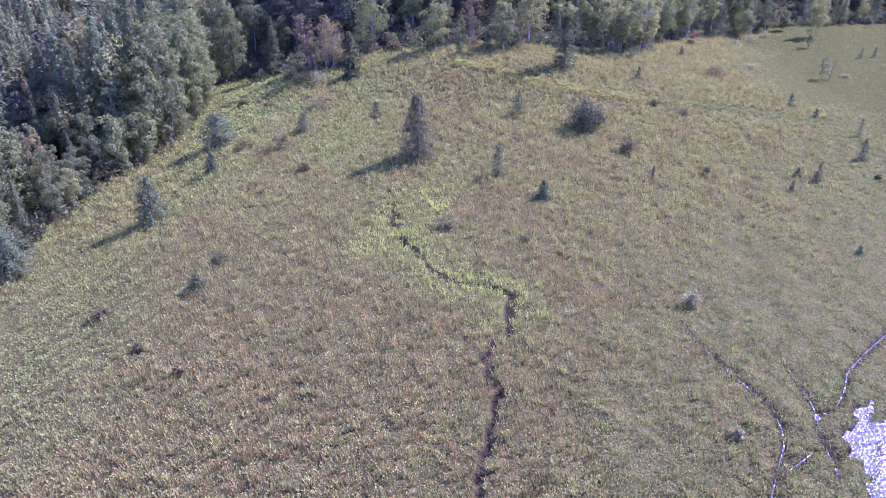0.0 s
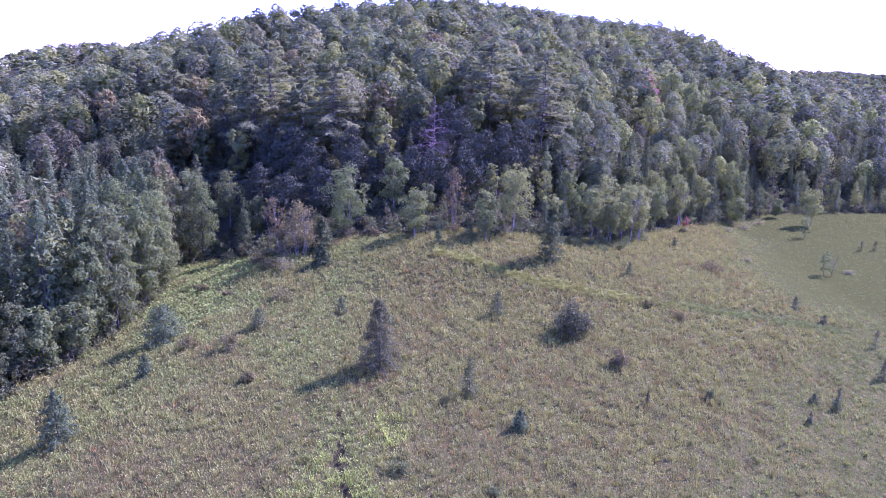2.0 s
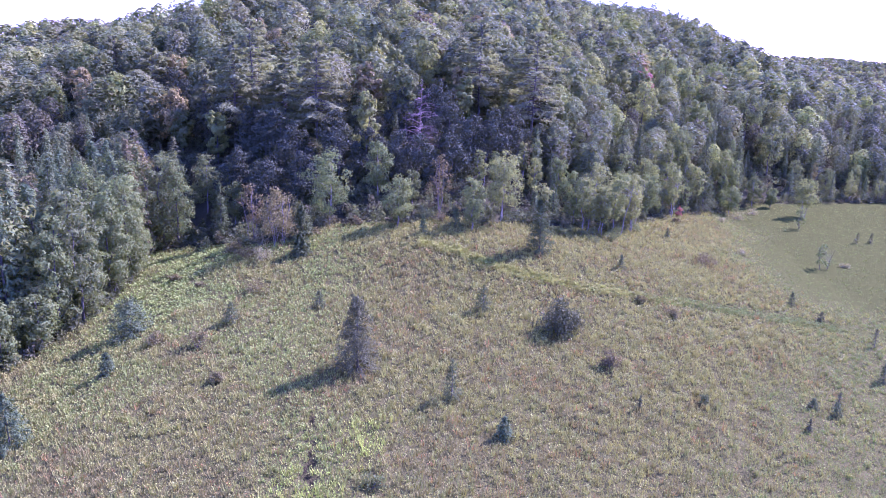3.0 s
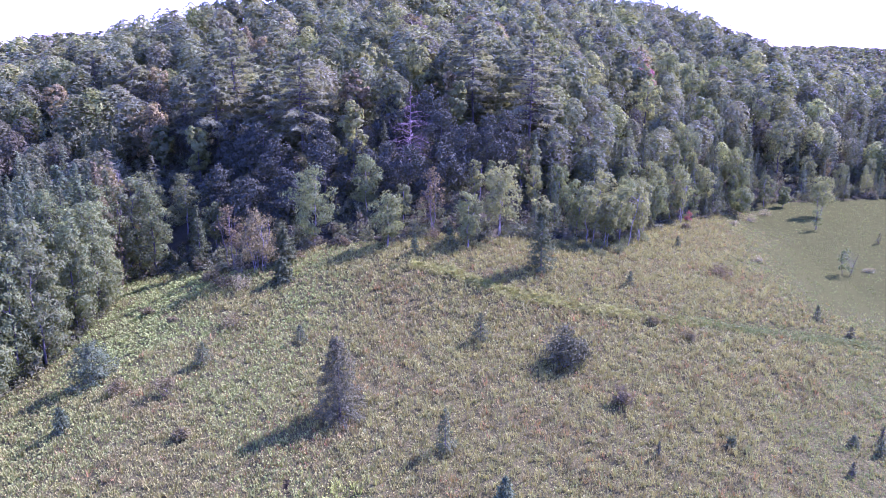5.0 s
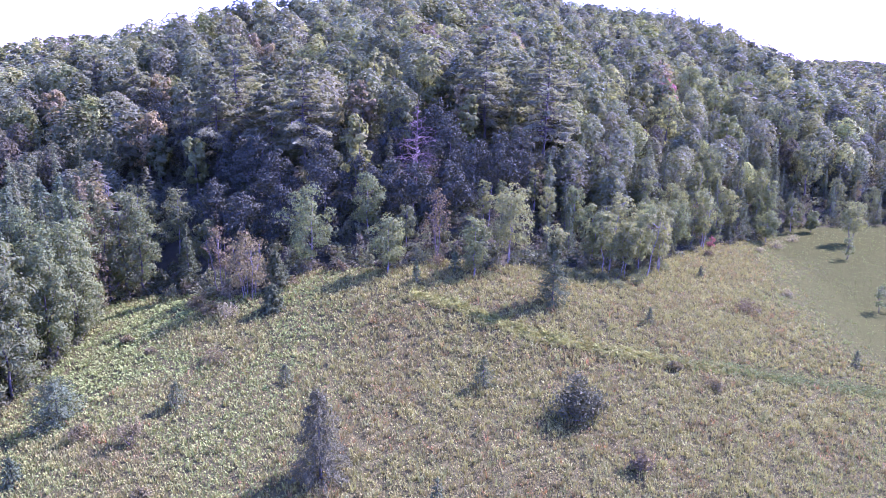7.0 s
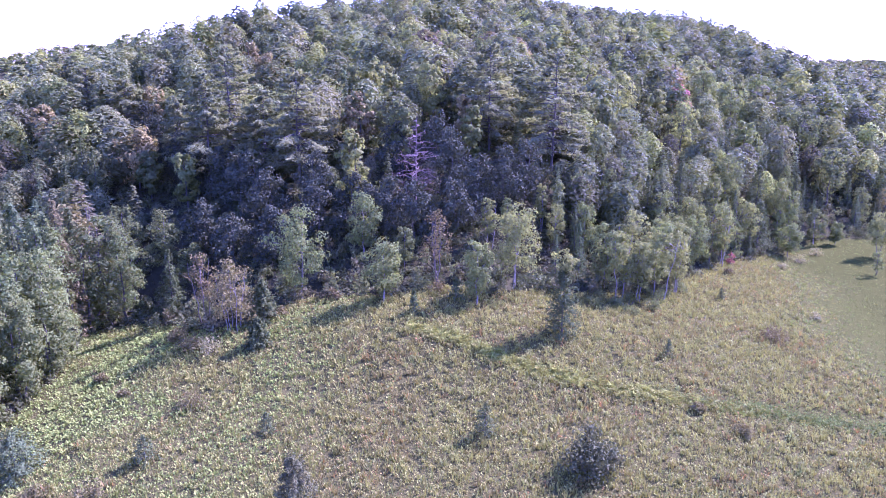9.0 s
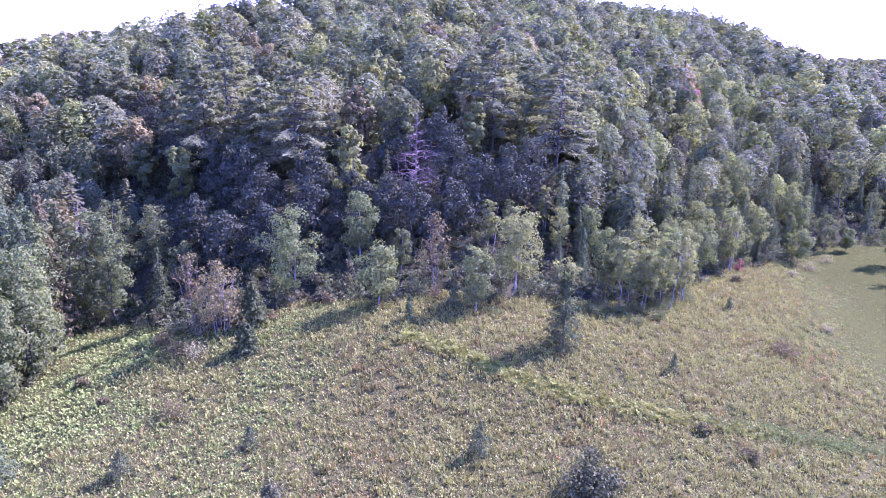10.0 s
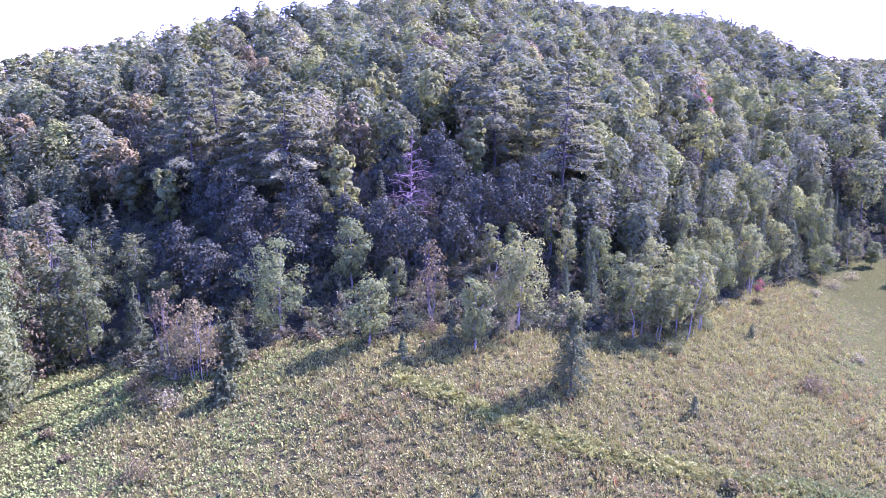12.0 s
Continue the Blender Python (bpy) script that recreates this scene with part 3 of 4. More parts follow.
def build_meadow_plants():
    g = "trees scattered over the meadow"
    stand("spruce_tree", "lone dark thin-crowned spruce standing in the bog meadow", "tree", g,
          lambda r, h, w: conifer(r, h, w * 1.3, 6500, 0.17, 28, 0.62, 0.02, 0.14), (BARK, "dusk"), [(-5.7, 76.8, 7.5, 3.5)])
    stand("young_fir", "young bluish-green fir growing in the meadow grass", "tree", g,
          lambda r, h, w: conifer(r, h, w * 1.35, int(160 * h * w + 260), 0.2, 15, 0.7, 0.02, 0.12), (BARK, "bluish"),
          [(-33.0, 66.0, 5.0, 2.9), (-30.0, 76.8, 2.4, 1.6), (7.8, 66.6, 1.9, 1.3)])
    stand("round_fir", "broad rounded bluish fir at the wood's edge of the meadow", "tree", g,
          lambda r, h, w: conifer(r, h, w * 1.3, 2600, 0.22, 18, 0.42, 0.02, 0.1), (BARK, "bluish"), [(-32.4, 86.9, 4.1, 4.2), (-44.5, 58.4, 4.8, 4.6)])
    stand("young_spruce", "small dark green spruce growing in the meadow grass", "tree", g,
          lambda r, h, w: conifer(r, h, w * 1.35, int(150 * h * w + 150), 0.17, 12, 0.75, 0.02, 0.15), (BARK, "spruce"),
          [(3.4, 72.1, 3.9, 1.5), (6.6, 91.4, 3.2, 1.9), (-21.1, 86.9, 2.4, 2.2), (-22.0, 49.0, 1.5, 1.8), (25.8, 107.8, 2.1, 1.1), (48.2, 105.0, 2.0, 1.0),
           (49.6, 85.5, 2.8, 1.2), (39.7, 76.0, 1.4, 1.1), (37.9, 77.0, 1.1, 0.9), (36.2, 58.7, 0.9, 0.7), (38.5, 130.5, 1.8, 1.0), (-12.2, 91.0, 2.0, 1.5)])
    g = "shrubs scattered over the meadow"
    stand("dark_shrub", "large rounded dark-leaved shrub in the meadow", "shrub", g, lambda r, h, w: shrub(r, h, w, 3400, 0.27, 44, 12), (TWIG, "dusk"), [(14.9, 87.4, 4.6, 5.6)])
    stand("stump_shrub", "dark purple-brown bush round a weathered stump", "shrub", g, lambda r, h, w: shrub(r, h, w, 800, 0.2, 20, 12), (TWIG, "purple"), [(19.1, 80.4, 2.5, 2.2)])
    stand("low_shrub", "low mauve-brown shrub among the meadow grass", "shrub", g, lambda r, h, w: shrub(r, h, w, 620, 0.2), (TWIG, "mauve"),
          [(-22.7, 81.4, 3.0, 2.9), (-28.9, 46.2, 1.0, 1.9), (-20.5, 95.6, 1.9, 3.8), (-18.4, 74.2, 1.4, 1.7), (-27.8, 82.5, 1.7, 2.3), (-28.7, 97.9, 0.9, 1.6), (-23.4, 40.7, 1.1, 0.9),
           (-19.3, 37.7, 0.9, 0.9), (26.4, 98.2, 1.0, 1.7), (29.5, 95.0, 1.2, 2.2), (-34.0, 103.4, 1.3, 2.2)])
    stand("low_shrub", "low dark green shrub among the meadow grass", "shrub", g, lambda r, h, w: shrub(r, h, w, 420, 0.2), (TWIG, "broad"),
          [(20.5, 122.0, 1.9, 3.0), (22.6, 120.6, 1.7, 2.8), (24.6, 122.6, 2.2, 3.2), (26.8, 122.0, 1.9, 3.0), (28.4, 124.6, 2.2, 3.0), (24.0, 118.8, 1.4, 2.6), (29.8, 127.6, 2.2, 3.0), (19.0, 119.4, 1.5, 2.4), (33.0, 131.4, 2.0, 3.0), (-2.0, 59.4, 1.0, 2.0), (5.3, 57.0, 0.7, 1.3), (48.6, 79.4, 0.8, 1.3), (26.9, 75.2, 1.0, 1.2), (-21.5, 53.8, 1.3, 2.0)])
    stand("purple_shrub", "spreading purple-brown shrub in the sedge", "shrub", g, lambda r, h, w: shrub(r, h, w, 700, 0.24, 24), (TWIG, "purple"), [(40.6, 118.0, 1.6, 4.6)])
    stand("pale_shrub", "pale shrub covered with straw-coloured seed heads", "shrub", g, lambda r, h, w: shrub(r, h, w, 420, 0.2), (TWIG, "pale"),
          [(17.6, 47.4, 1.6, 1.6), (16.0, 32.5, 0.8, 1.2), (-22.5, 104.6, 2.2, 3.5)])
    stand("thin_tree", "small thin-leaved tree standing in the wet sedge", "tree", g, lambda r, h, w: broadleaf(r, h, w, 420, 0.28, 0.2, 16, 2), (TWIG, "grey"), [(63.5, 128.0, 4.4, 3.6), (72.5, 156.0, 4.4, 3.0)])
    stand("sapling", "thin dark sapling rising from the wet sedge", "tree", g, lambda r, h, w: conifer(r, h, w, 170, 0.22, 10, 0.6, 0.1, 0.35), (TWIG, "dusk"),
          [(53.9, 95.0, 2.6, 1.1), (79.0, 146.2, 1.9, 1.3), (81.8, 146.5, 1.9, 1.2), (40.9, 78.0, 1.6, 0.9), (20.3, 72.8, 1.4, 0.5), (35.5, 72.6, 1.2, 0.7), (50.5, 101.3, 1.2, 1.2)])
    stand("brush_heap", "low heap of pale brown dead brush at the meadow's far edge", "shrub", g, lambda r, h, w: shrub(r, h, w, 260, 0.24, 18, 14), (TWIG, "pale"),
          [(62.5, 163.0, 1.4, 4.6), (68.0, 168.5, 1.2, 4.0), (68.2, 129.7, 0.6, 2.2), (50.6, 128.9, 0.9, 2.2), (57.0, 156.5, 1.0, 2.6)])


build_meadow_plants()


def tufted_spruce():
    """A spruce whose top carries a bushy yellow-green tuft."""
    wood, leaves = conifer(RNG, 8.2, 4.0, 3400, 0.24, 22, 0.6, 0.02, 0.1)
    root = planted("spruce_tree", "green spruce with a yellowish bushy top before the wood", "tree", "trees along the edge of the wood", wood, leaves, BARK, LEAF["spruce"])
    _, tuft = broadleaf(RNG, 2.3, 3.4, 760, 0.24, 0.05, 20, 1, 2, 0.4, True)
    part("tuft", mesh_of("tuft", tuft[0] + np.array([0, 0, 7.2]), tuft[1], LEAF["bright"]), root, "yellowish bushy top")["kind"] = "stuff"
    root.matrix_basis = on_land(14.7, 108.9, 1.0, 40)


def build_edge_trees():
    g = "trees along the edge of the wood"
    stand("birch_clump", "thin mauve-brown birch with several white stems at the wood's edge", "tree", g,
          lambda r, h, w: broadleaf(r, h, w, 2900, 0.25, 0.18, 50, 6, 6, 0.8), (BIRCH, "mauve"), [(-21.6, 109.6, 7.6, 6.6)])
    stand("maple_tree", "thin-leaved reddish maple at the edge of the wood", "tree", g,
          lambda r, h, w: broadleaf(r, h, w, 900, 0.26, 0.32, 34, 3, 9, 0.8), (TWIG, "purple"), [(0.3, 119.7, 10.0, 4.6), (-26.2, 112.8, 8.4, 4.2)])
    stand("aspen_tree", "grey-green aspen with a pale trunk at the meadow's edge", "tree", g,
          lambda r, h, w: broadleaf(r, h, w, int(420 * w + 900), 0.27, 0.16, 54, 1, 9, 0.4, True, 0.7), (BIRCH, "grey"),
          [(-5.4, 113.9, 7.5, 5.6), (5.4, 114.6, 7.8, 3.9), (-15.9, 117.3, 11.0, 7.2), (22.1, 127.6, 8.7, 4.4), (31.0, 134.3, 8.8, 6.0), (38.3, 144.6, 8.4, 5.4), (62.3, 166.8, 6.2, 5.0), (75.4, 177.0, 4.6, 3.0),
           (-9.8, 126.7, 9.0, 5.0), (20.3, 136.7, 8.0, 4.0), (29.4, 152.3, 10.0, 5.2), (20.1, 142.7, 9.0, 4.2), (34.4, 149.2, 9.0, 4.6), (65.2, 175.3, 9.0, 4.4), (9.3, 134.0, 6.0, 2.2)])
    stand("aspen_tree", "sunlit yellow-green aspen with a pale trunk at the meadow's edge", "tree", g,
          lambda r, h, w: broadleaf(r, h, w, int(360 * w + 700), 0.28, 0.28, 50, 2, 9, 0.4, True), (BIRCH, "bright"),
          [(10.0, 119.6, 10.8, 7.2), (26.2, 130.2, 10.2, 5.6), (23.4, 123.6, 8.8, 4.2), (28.4, 125.6, 9.4, 4.6), (26.0, 124.0, 8.2, 4.0), (31.6, 129.6, 8.6, 4.4), (33.4, 135.4, 9.0, 4.4), (44.4, 150.4, 10.3, 5.2), (52.1, 161.5, 9.4, 5.0), (79.0, 168.0, 8.2, 5.6),
           (14.3, 139.4, 7.0, 2.2), (17.0, 140.8, 8.0, 2.6), (6.7, 130.3, 7.0, 2.4), (25.2, 148.7, 9.0, 4.4), (26.5, 143.8, 9.0, 4.8), (39.6, 151.9, 9.0, 5.2), (46.4, 162.6, 10.0, 3.2), (62.8, 176.3, 10.0, 5.2), (-52.7, 87.0, 10.5, 8.0)])
    stand("poplar_tree", "tall olive-green poplar where the side wood meets the meadow", "tree", g,
          lambda r, h, w: broadleaf(r, h, w, int(420 * w + 1100), 0.26, 0.05, 56, 1, 9, 0.35, True, 0.7), (BARK, "grey"),
          [(-44.6, 113.4, 16.0, 6.2), (-44.4, 119.8, 13.3, 6.6), (-41.6, 106.8, 15.0, 6.0), (-41.6, 101.4, 13.0, 5.4), (-41.4, 95.6, 9.6, 4.8), (-48.5, 118.0, 17.0, 6.4), (-47.0, 107.5, 17.0, 6.2), (-44.5, 82.6, 7.8, 4.3), (-42.4, 86.4, 6.6, 3.8)])
    stand("birch_tree", "dark green birch in the shade of the wood's edge", "tree", g,
          lambda r, h, w: broadleaf(r, h, w, int(300 * w + 600), 0.28, 0.2, 40, 1, 8, 0.5, True), (BIRCH, "broad"),
          [(-4.0, 123.3, 6.0, 3.0), (51.7, 172.5, 11.0, 6.8), (71.3, 176.9, 7.0, 3.8), (27.0, 141.4, 8.0, 3.6), (-33.0, 126.0, 7.0, 4.4), (-47.0, 134.5, 11.0, 6.0), (-39.8, 132.0, 10.6, 5.4), (-43.0, 128.4, 8.6, 5.8)])
    tufted_spruce()
    stand("spruce_tree", "green spruce standing before the edge of the wood", "tree", g,
          lambda r, h, w: conifer(r, h, w * 1.25, 2700, 0.24, 20, 0.75, 0.02, 0.14), (BARK, "spruce"), [(-18.6, 110.9, 4.9, 3.0), (-17.5, 105.4, 3.1, 2.5), (-32.8, 118.6, 9.2, 3.0)])
    stand("fir_tree", "narrow dark fir standing among the edge trees", "tree", g,
          lambda r, h, w: conifer(r, h, w * 1.25, 2000, 0.28, 24, 0.8, 0.03, 0.1), (BARK, "spruce"),
          [(31.9, 149.7, 10.0, 2.6), (39.2, 158.4, 12.0, 3.2), (55.4, 164.2, 9.5, 5.0), (58.8, 175.6, 11.0, 4.0), (68.5, 181.7, 10.0, 3.6), (-64.9, 156.7, 13.0, 2.6), (-60.6, 152.6, 13.0, 2.8)])
    stand("young_spruce", "small spruce at the edge of the wood", "tree", g,
          lambda r, h, w: conifer(r, h, w, 520, 0.24, 14), (BARK, "bluish"), [(3.0, 115.2, 2.8, 2.5), (-1.5, 110.8, 3.0, 1.6)])
    stand("brown_shrub", "brown leafless-looking shrub at the edge of the wood", "shrub", g, lambda r, h, w: shrub(r, h, w, 700, 0.24), (TWIG, "mauve"), [(-24.9, 105.9, 2.3, 3.6), (-27.3, 108.4, 2.3, 3.2), (-17.4, 112.0, 1.1, 2.5)])
    stand("red_shrub", "small red-leaved shrub at the edge of the wood", "shrub", g, lambda r, h, w: shrub(r, h, w, 300, 0.24), (TWIG, "red"), [(46.9, 152.2, 2.6, 1.8)])
    stand("pink_shrub", "low pinkish-brown bush at the foot of the maples", "shrub", g, lambda r, h, w: shrub(r, h, w, 420, 0.22), (TWIG, "purple"), [(0.6, 117.6, 1.8, 2.8), (-11.4, 115.8, 2.2, 1.8), (44.4, 145.4, 1.5, 2.4)])


build_edge_trees()


def reaching(rows):
    """Turns the height of a tree's top above the datum into the tree's own height."""
    return [(x, y, top - float(land(x, y)), w) for x, y, top, w in rows]


PINES = reaching([(-40.7, 165, 34.6, 14), (-42.8, 158, 29.8, 11), (-24.3, 150, 30.5, 14), (-31.7, 156, 27.3, 11), (6.5, 160, 34.7, 13), (17.2, 158, 33.4, 15), (-80.8, 188, 30.2, 12), (-69.3, 182, 28.0, 12), (-52, 168, 25, 10)])
# added where the hillside lies in deep shade, to darken those pockets
SHADE_HEMLOCKS = [(-64, 181, 11), (-58, 172, 11), (-50, 163, 10), (-45, 158, 10), (-38, 152, 10), (-34, 148, 9), (1, 143, 10), (5, 138, 9), (9, 141, 10), (12, 145, 10), (2, 132, 8), (-3.4, 130.4, 8.5), (-2, 150, 10),
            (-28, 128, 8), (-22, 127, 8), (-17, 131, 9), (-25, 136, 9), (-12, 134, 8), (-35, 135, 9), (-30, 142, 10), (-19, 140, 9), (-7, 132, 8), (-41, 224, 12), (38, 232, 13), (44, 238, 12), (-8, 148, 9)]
HILL_KINDS = {
    "red": ("maple_tree", "maple in full red autumn colour on the hillside"), "rust": ("maple_tree", "rust-tinged maple on the hillside"),
    "bright": ("aspen_tree", "sunlit yellow-green broadleaf tree on the hillside"), "broad": ("birch_tree", "dark green broadleaf tree on the hillside"),
    "grey": ("poplar_tree", "grey-green broadleaf tree on the hillside")}
HILL_TREES = {
    "red": [(52.4, 215.4, 11, 6.2)],
    "rust": [(-81.5, 172.7, 13, 6.3), (-86.0, 206.0, 11, 4.7), (-54.8, 220.6, 13, 6.3), (-45.8, 207.0, 13, 7.6), (-38.5, 171.1, 11, 5.0), (-64.5, 185.6, 12, 6.8), (-57.0, 160.5, 13, 8.1),
             (-15.4, 154.0, 13, 5.6), (2.4, 154.7, 12, 4.2)],
    "bright": [(-48.7, 194.2, 12, 5.9), (-16.7, 176.7, 14, 6.4), (-11.3, 166.9, 13, 4.6), (-4.5, 170.3, 14, 6.9), (-4.7, 210.2, 13, 7.5), (-19.8, 213.4, 12, 4.7), (12.9, 211.1, 13, 6.3), (3.7, 151.5, 11, 3.6),
               (-13.2, 136.9, 13, 5.4), (27.2, 192.4, 14, 6.7), (32.8, 185.6, 15, 8.9), (57.4, 241.0, 13, 7.3), (43.1, 197.2, 12, 5.9), (46.1, 185.9, 13, 8.9), (92.6, 244.7, 13, 7.7)],
    "broad": [(-106.4, 208.1, 12, 8.0), (-78.8, 210.0, 12, 6.6), (-73.4, 211.3, 12, 5.8), (-53.6, 157.8, 9, 5.0), (-21.0, 177.6, 13, 6.2), (-13.3, 219.0, 13, 8.0), (4.8, 208.2, 12, 7.4), (-7.2, 148.6, 12, 5.2),
              (49.3, 236.0, 14, 7.7), (81.2, 212.2, 14, 11.0), (81.3, 195.0, 13, 8.2), (27.4, 172.3, 12, 6.2), (-35.8, 268.8, 13, 10.0)],
    "grey": [(-88.2, 190.3, 13, 7.1), (-31.2, 193.7, 13, 7.4), (63.4, 232.6, 14, 9.0), (68.6, 225.1, 14, 9.6), (83.4, 245.6, 13, 9.0), (38.1, 223.5, 13, 8.0), (29.7, 300.2, 12, 8.4), (61.9, 194.6, 12, 6.8), (-41.8, 243.4, 12, 7.7),
             (-43.9, 150.7, 10, 4.8)]}


def build_hill_trees():
    g = "tall pines on the hillside"
    for x, y, h, w in PINES + [(125, 384, 15, 10), (104, 418, 15.5, 9)]:
        wood, leaves = pine(RNG, h, w, 11000 if y < 200 else 1500, 0.46 if y < 200 else 1.0, 72 if y < 200 else 40)
        ob = planted("pine_tree", "tall white pine with long drooping boughs", "tree", g, wood, leaves, BARK, LEAF["pine"])
        ob.matrix_basis = on_land(x, y, 1.0, RNG.uniform(0, 360))
    ob = planted("dead_tree", "bleached dead tree with bare purple-grey boughs", "tree", "", bare_tree(RNG, 24.5 - float(land(-3.8, 136)), 8.4, 60), None, DEADWOOD, None)
    ob.matrix_basis = on_land(-3.8, 136, 1.0)
    wood, leaves = conifer(RNG, 27.3 - float(land(43, 211)), 4.0, 700, 0.6, 22)
    ob = planted("spruce_tree", "narrow dark spruce spire among broadleaf trees", "tree", "", wood, leaves, BARK, LEAF["spruce"])
    ob.matrix_basis = on_land(43, 211, 1.0)
    # dark crowns that fill the shade pockets; their colour carries the shade
    for x, y, h in SHADE_HEMLOCKS:
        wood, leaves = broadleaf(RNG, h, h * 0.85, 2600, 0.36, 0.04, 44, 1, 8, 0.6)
        ob = planted("hemlock_tree", "broad hemlock added in a shade pocket, the shade put into its needle colour", "tree", "dark hemlocks on the hillside", wood, leaves, BARK, LEAF["shade_hemlock"])
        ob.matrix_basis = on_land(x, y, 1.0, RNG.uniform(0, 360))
    for kind, rows in HILL_TREES.items():
        name, label = HILL_KINDS[kind]
        for x, y, h, w in rows:
            wood, leaves = broadleaf(RNG, h, w, 1900, 0.52, 0.22, 40, 1, 8, 0.3, True, 0.9)
            ob = planted(name, label, "tree", "broadleaf trees on the hillside", wood, leaves, BARK, LEAF[kind])
            ob.matrix_basis = on_land(x, y, 1.0, RNG.uniform(0, 360))


build_hill_trees()


# ---- woods: too many trees to count ----
TONES = {
    "broad": [(0.110, 0.128, 0.030), (0.138, 0.152, 0.033), (0.165, 0.175, 0.034), (0.125, 0.135, 0.036), (0.152, 0.150, 0.039)],
    "bright": [(0.205, 0.225, 0.024), (0.225, 0.230, 0.030)],
    "warm": [(0.19, 0.15, 0.039), (0.18, 0.14, 0.042)],
    # darkened leaf tones that paint in the shade low in the wood
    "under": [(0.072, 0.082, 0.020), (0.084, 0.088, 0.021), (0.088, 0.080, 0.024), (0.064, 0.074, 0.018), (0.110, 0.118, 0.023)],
    "fir": [(0.085, 0.105, 0.024), (0.105, 0.125, 0.027), (0.130, 0.145, 0.031)],
}


def woods(name, label, kinds, places):
    """One mesh of many trees. kinds: name -> list of leaf meshes of height 1; places: x, y, height, width, kind, tone."""
    vs, qs, cs, off = [], [], [], 0
    for x, y, h, w, kind, tone in places:
        v, q = kinds[kind][RNG.integers(len(kinds[kind]))]
        a = RNG.uniform(0, 6.28)
        c, s = math.cos(a), math.sin(a)
        p = np.stack([(v[:, 0] * c - v[:, 1] * s) * w + x, (v[:, 0] * s + v[:, 1] * c) * w + y, v[:, 2] * h + float(land(x, y))], axis=1)
        vs.append(p)
        qs.append(q + off)
        cs.append(np.broadcast_to(np.array(tone) * RNG.uniform(0.6, 1.4), (len(p), 3)))
        off += len(p)
    me = mesh_of(name, np.concatenate(vs), np.concatenate(qs), WOODS, np.concatenate(cs))
    return tagged(new(name, me), label, "trees", kind="stuff")


def scatter(x0, x1, y0, y1, gap, keep):
    """Places on a jittered lattice for which keep(x, y) holds."""
    xs, ys = np.meshgrid(np.arange(x0, x1, gap), np.arange(y0, y1, gap * 0.87))
    xs = xs + np.where(np.arange(len(xs))[:, None] % 2, gap / 2, 0)
    xs, ys = xs + RNG.normal(scale=gap * 0.22, size=xs.shape), ys + RNG.normal(scale=gap * 0.22, size=ys.shape)
    xs, ys = xs.ravel(), ys.ravel()
    ok = keep(xs, ys)
    return np.stack([xs[ok], ys[ok]], axis=1)


def leaves_only(make, h, w, n):
    """Patterns of leaves alone, scaled to a height and width of 1."""
    out = []
    for _ in range(n):
        made = make(RNG, h, w)
        v, q = thinned(made[1]) if isinstance(made[1], tuple) else made
        out.append((v / np.array([w, w, h]), q))
    return out


FRONT = 15.0     # metres of the wood's edge in which each tree is a thing of its own


def clear_of(x, y):
    """Keeps the woods off the trees that were planted one by one."""
    ok = np.ones(np.shape(x), bool)
    for px, py, h, w in PINES:
        ok &= np.hypot(x - px, y - py) > w * 0.36
        ok &= ~((np.abs(x - px - 0.06 * (px - 7)) < w * 0.36) & (y < py) & (y > py - 11))
    for px, py, h in SHADE_HEMLOCKS:
        ok &= (np.hypot(x - px, y - py) > 4.0) & ~((np.abs(x - px) < 3.0) & (y < py) & (y > py - 8))
    for px, py, h, w in sum(HILL_TREES.values(), []):
        ok &= np.hypot(x - px, y - py) > w * 0.5
        ok &= ~((np.abs(x - px * (1 - (py - y) / py)) < w * 0.45) & (y < py) & (y > py - 8))
    for px, py, r in ((-3.8, 136, 4.5), (-21, 109, 4), (-15.8, 117.4, 4.5), (-5.2, 113.4, 3.6), (0.1, 120, 3), (5.5, 114.3, 3), (10.4, 120, 4.5), (14.7, 108.8, 3), (-31.4, 116.5, 2.5), (26, 130, 3), (21, 127, 3)):
        ok &= np.hypot(x - px, y - py) > r
    return ok


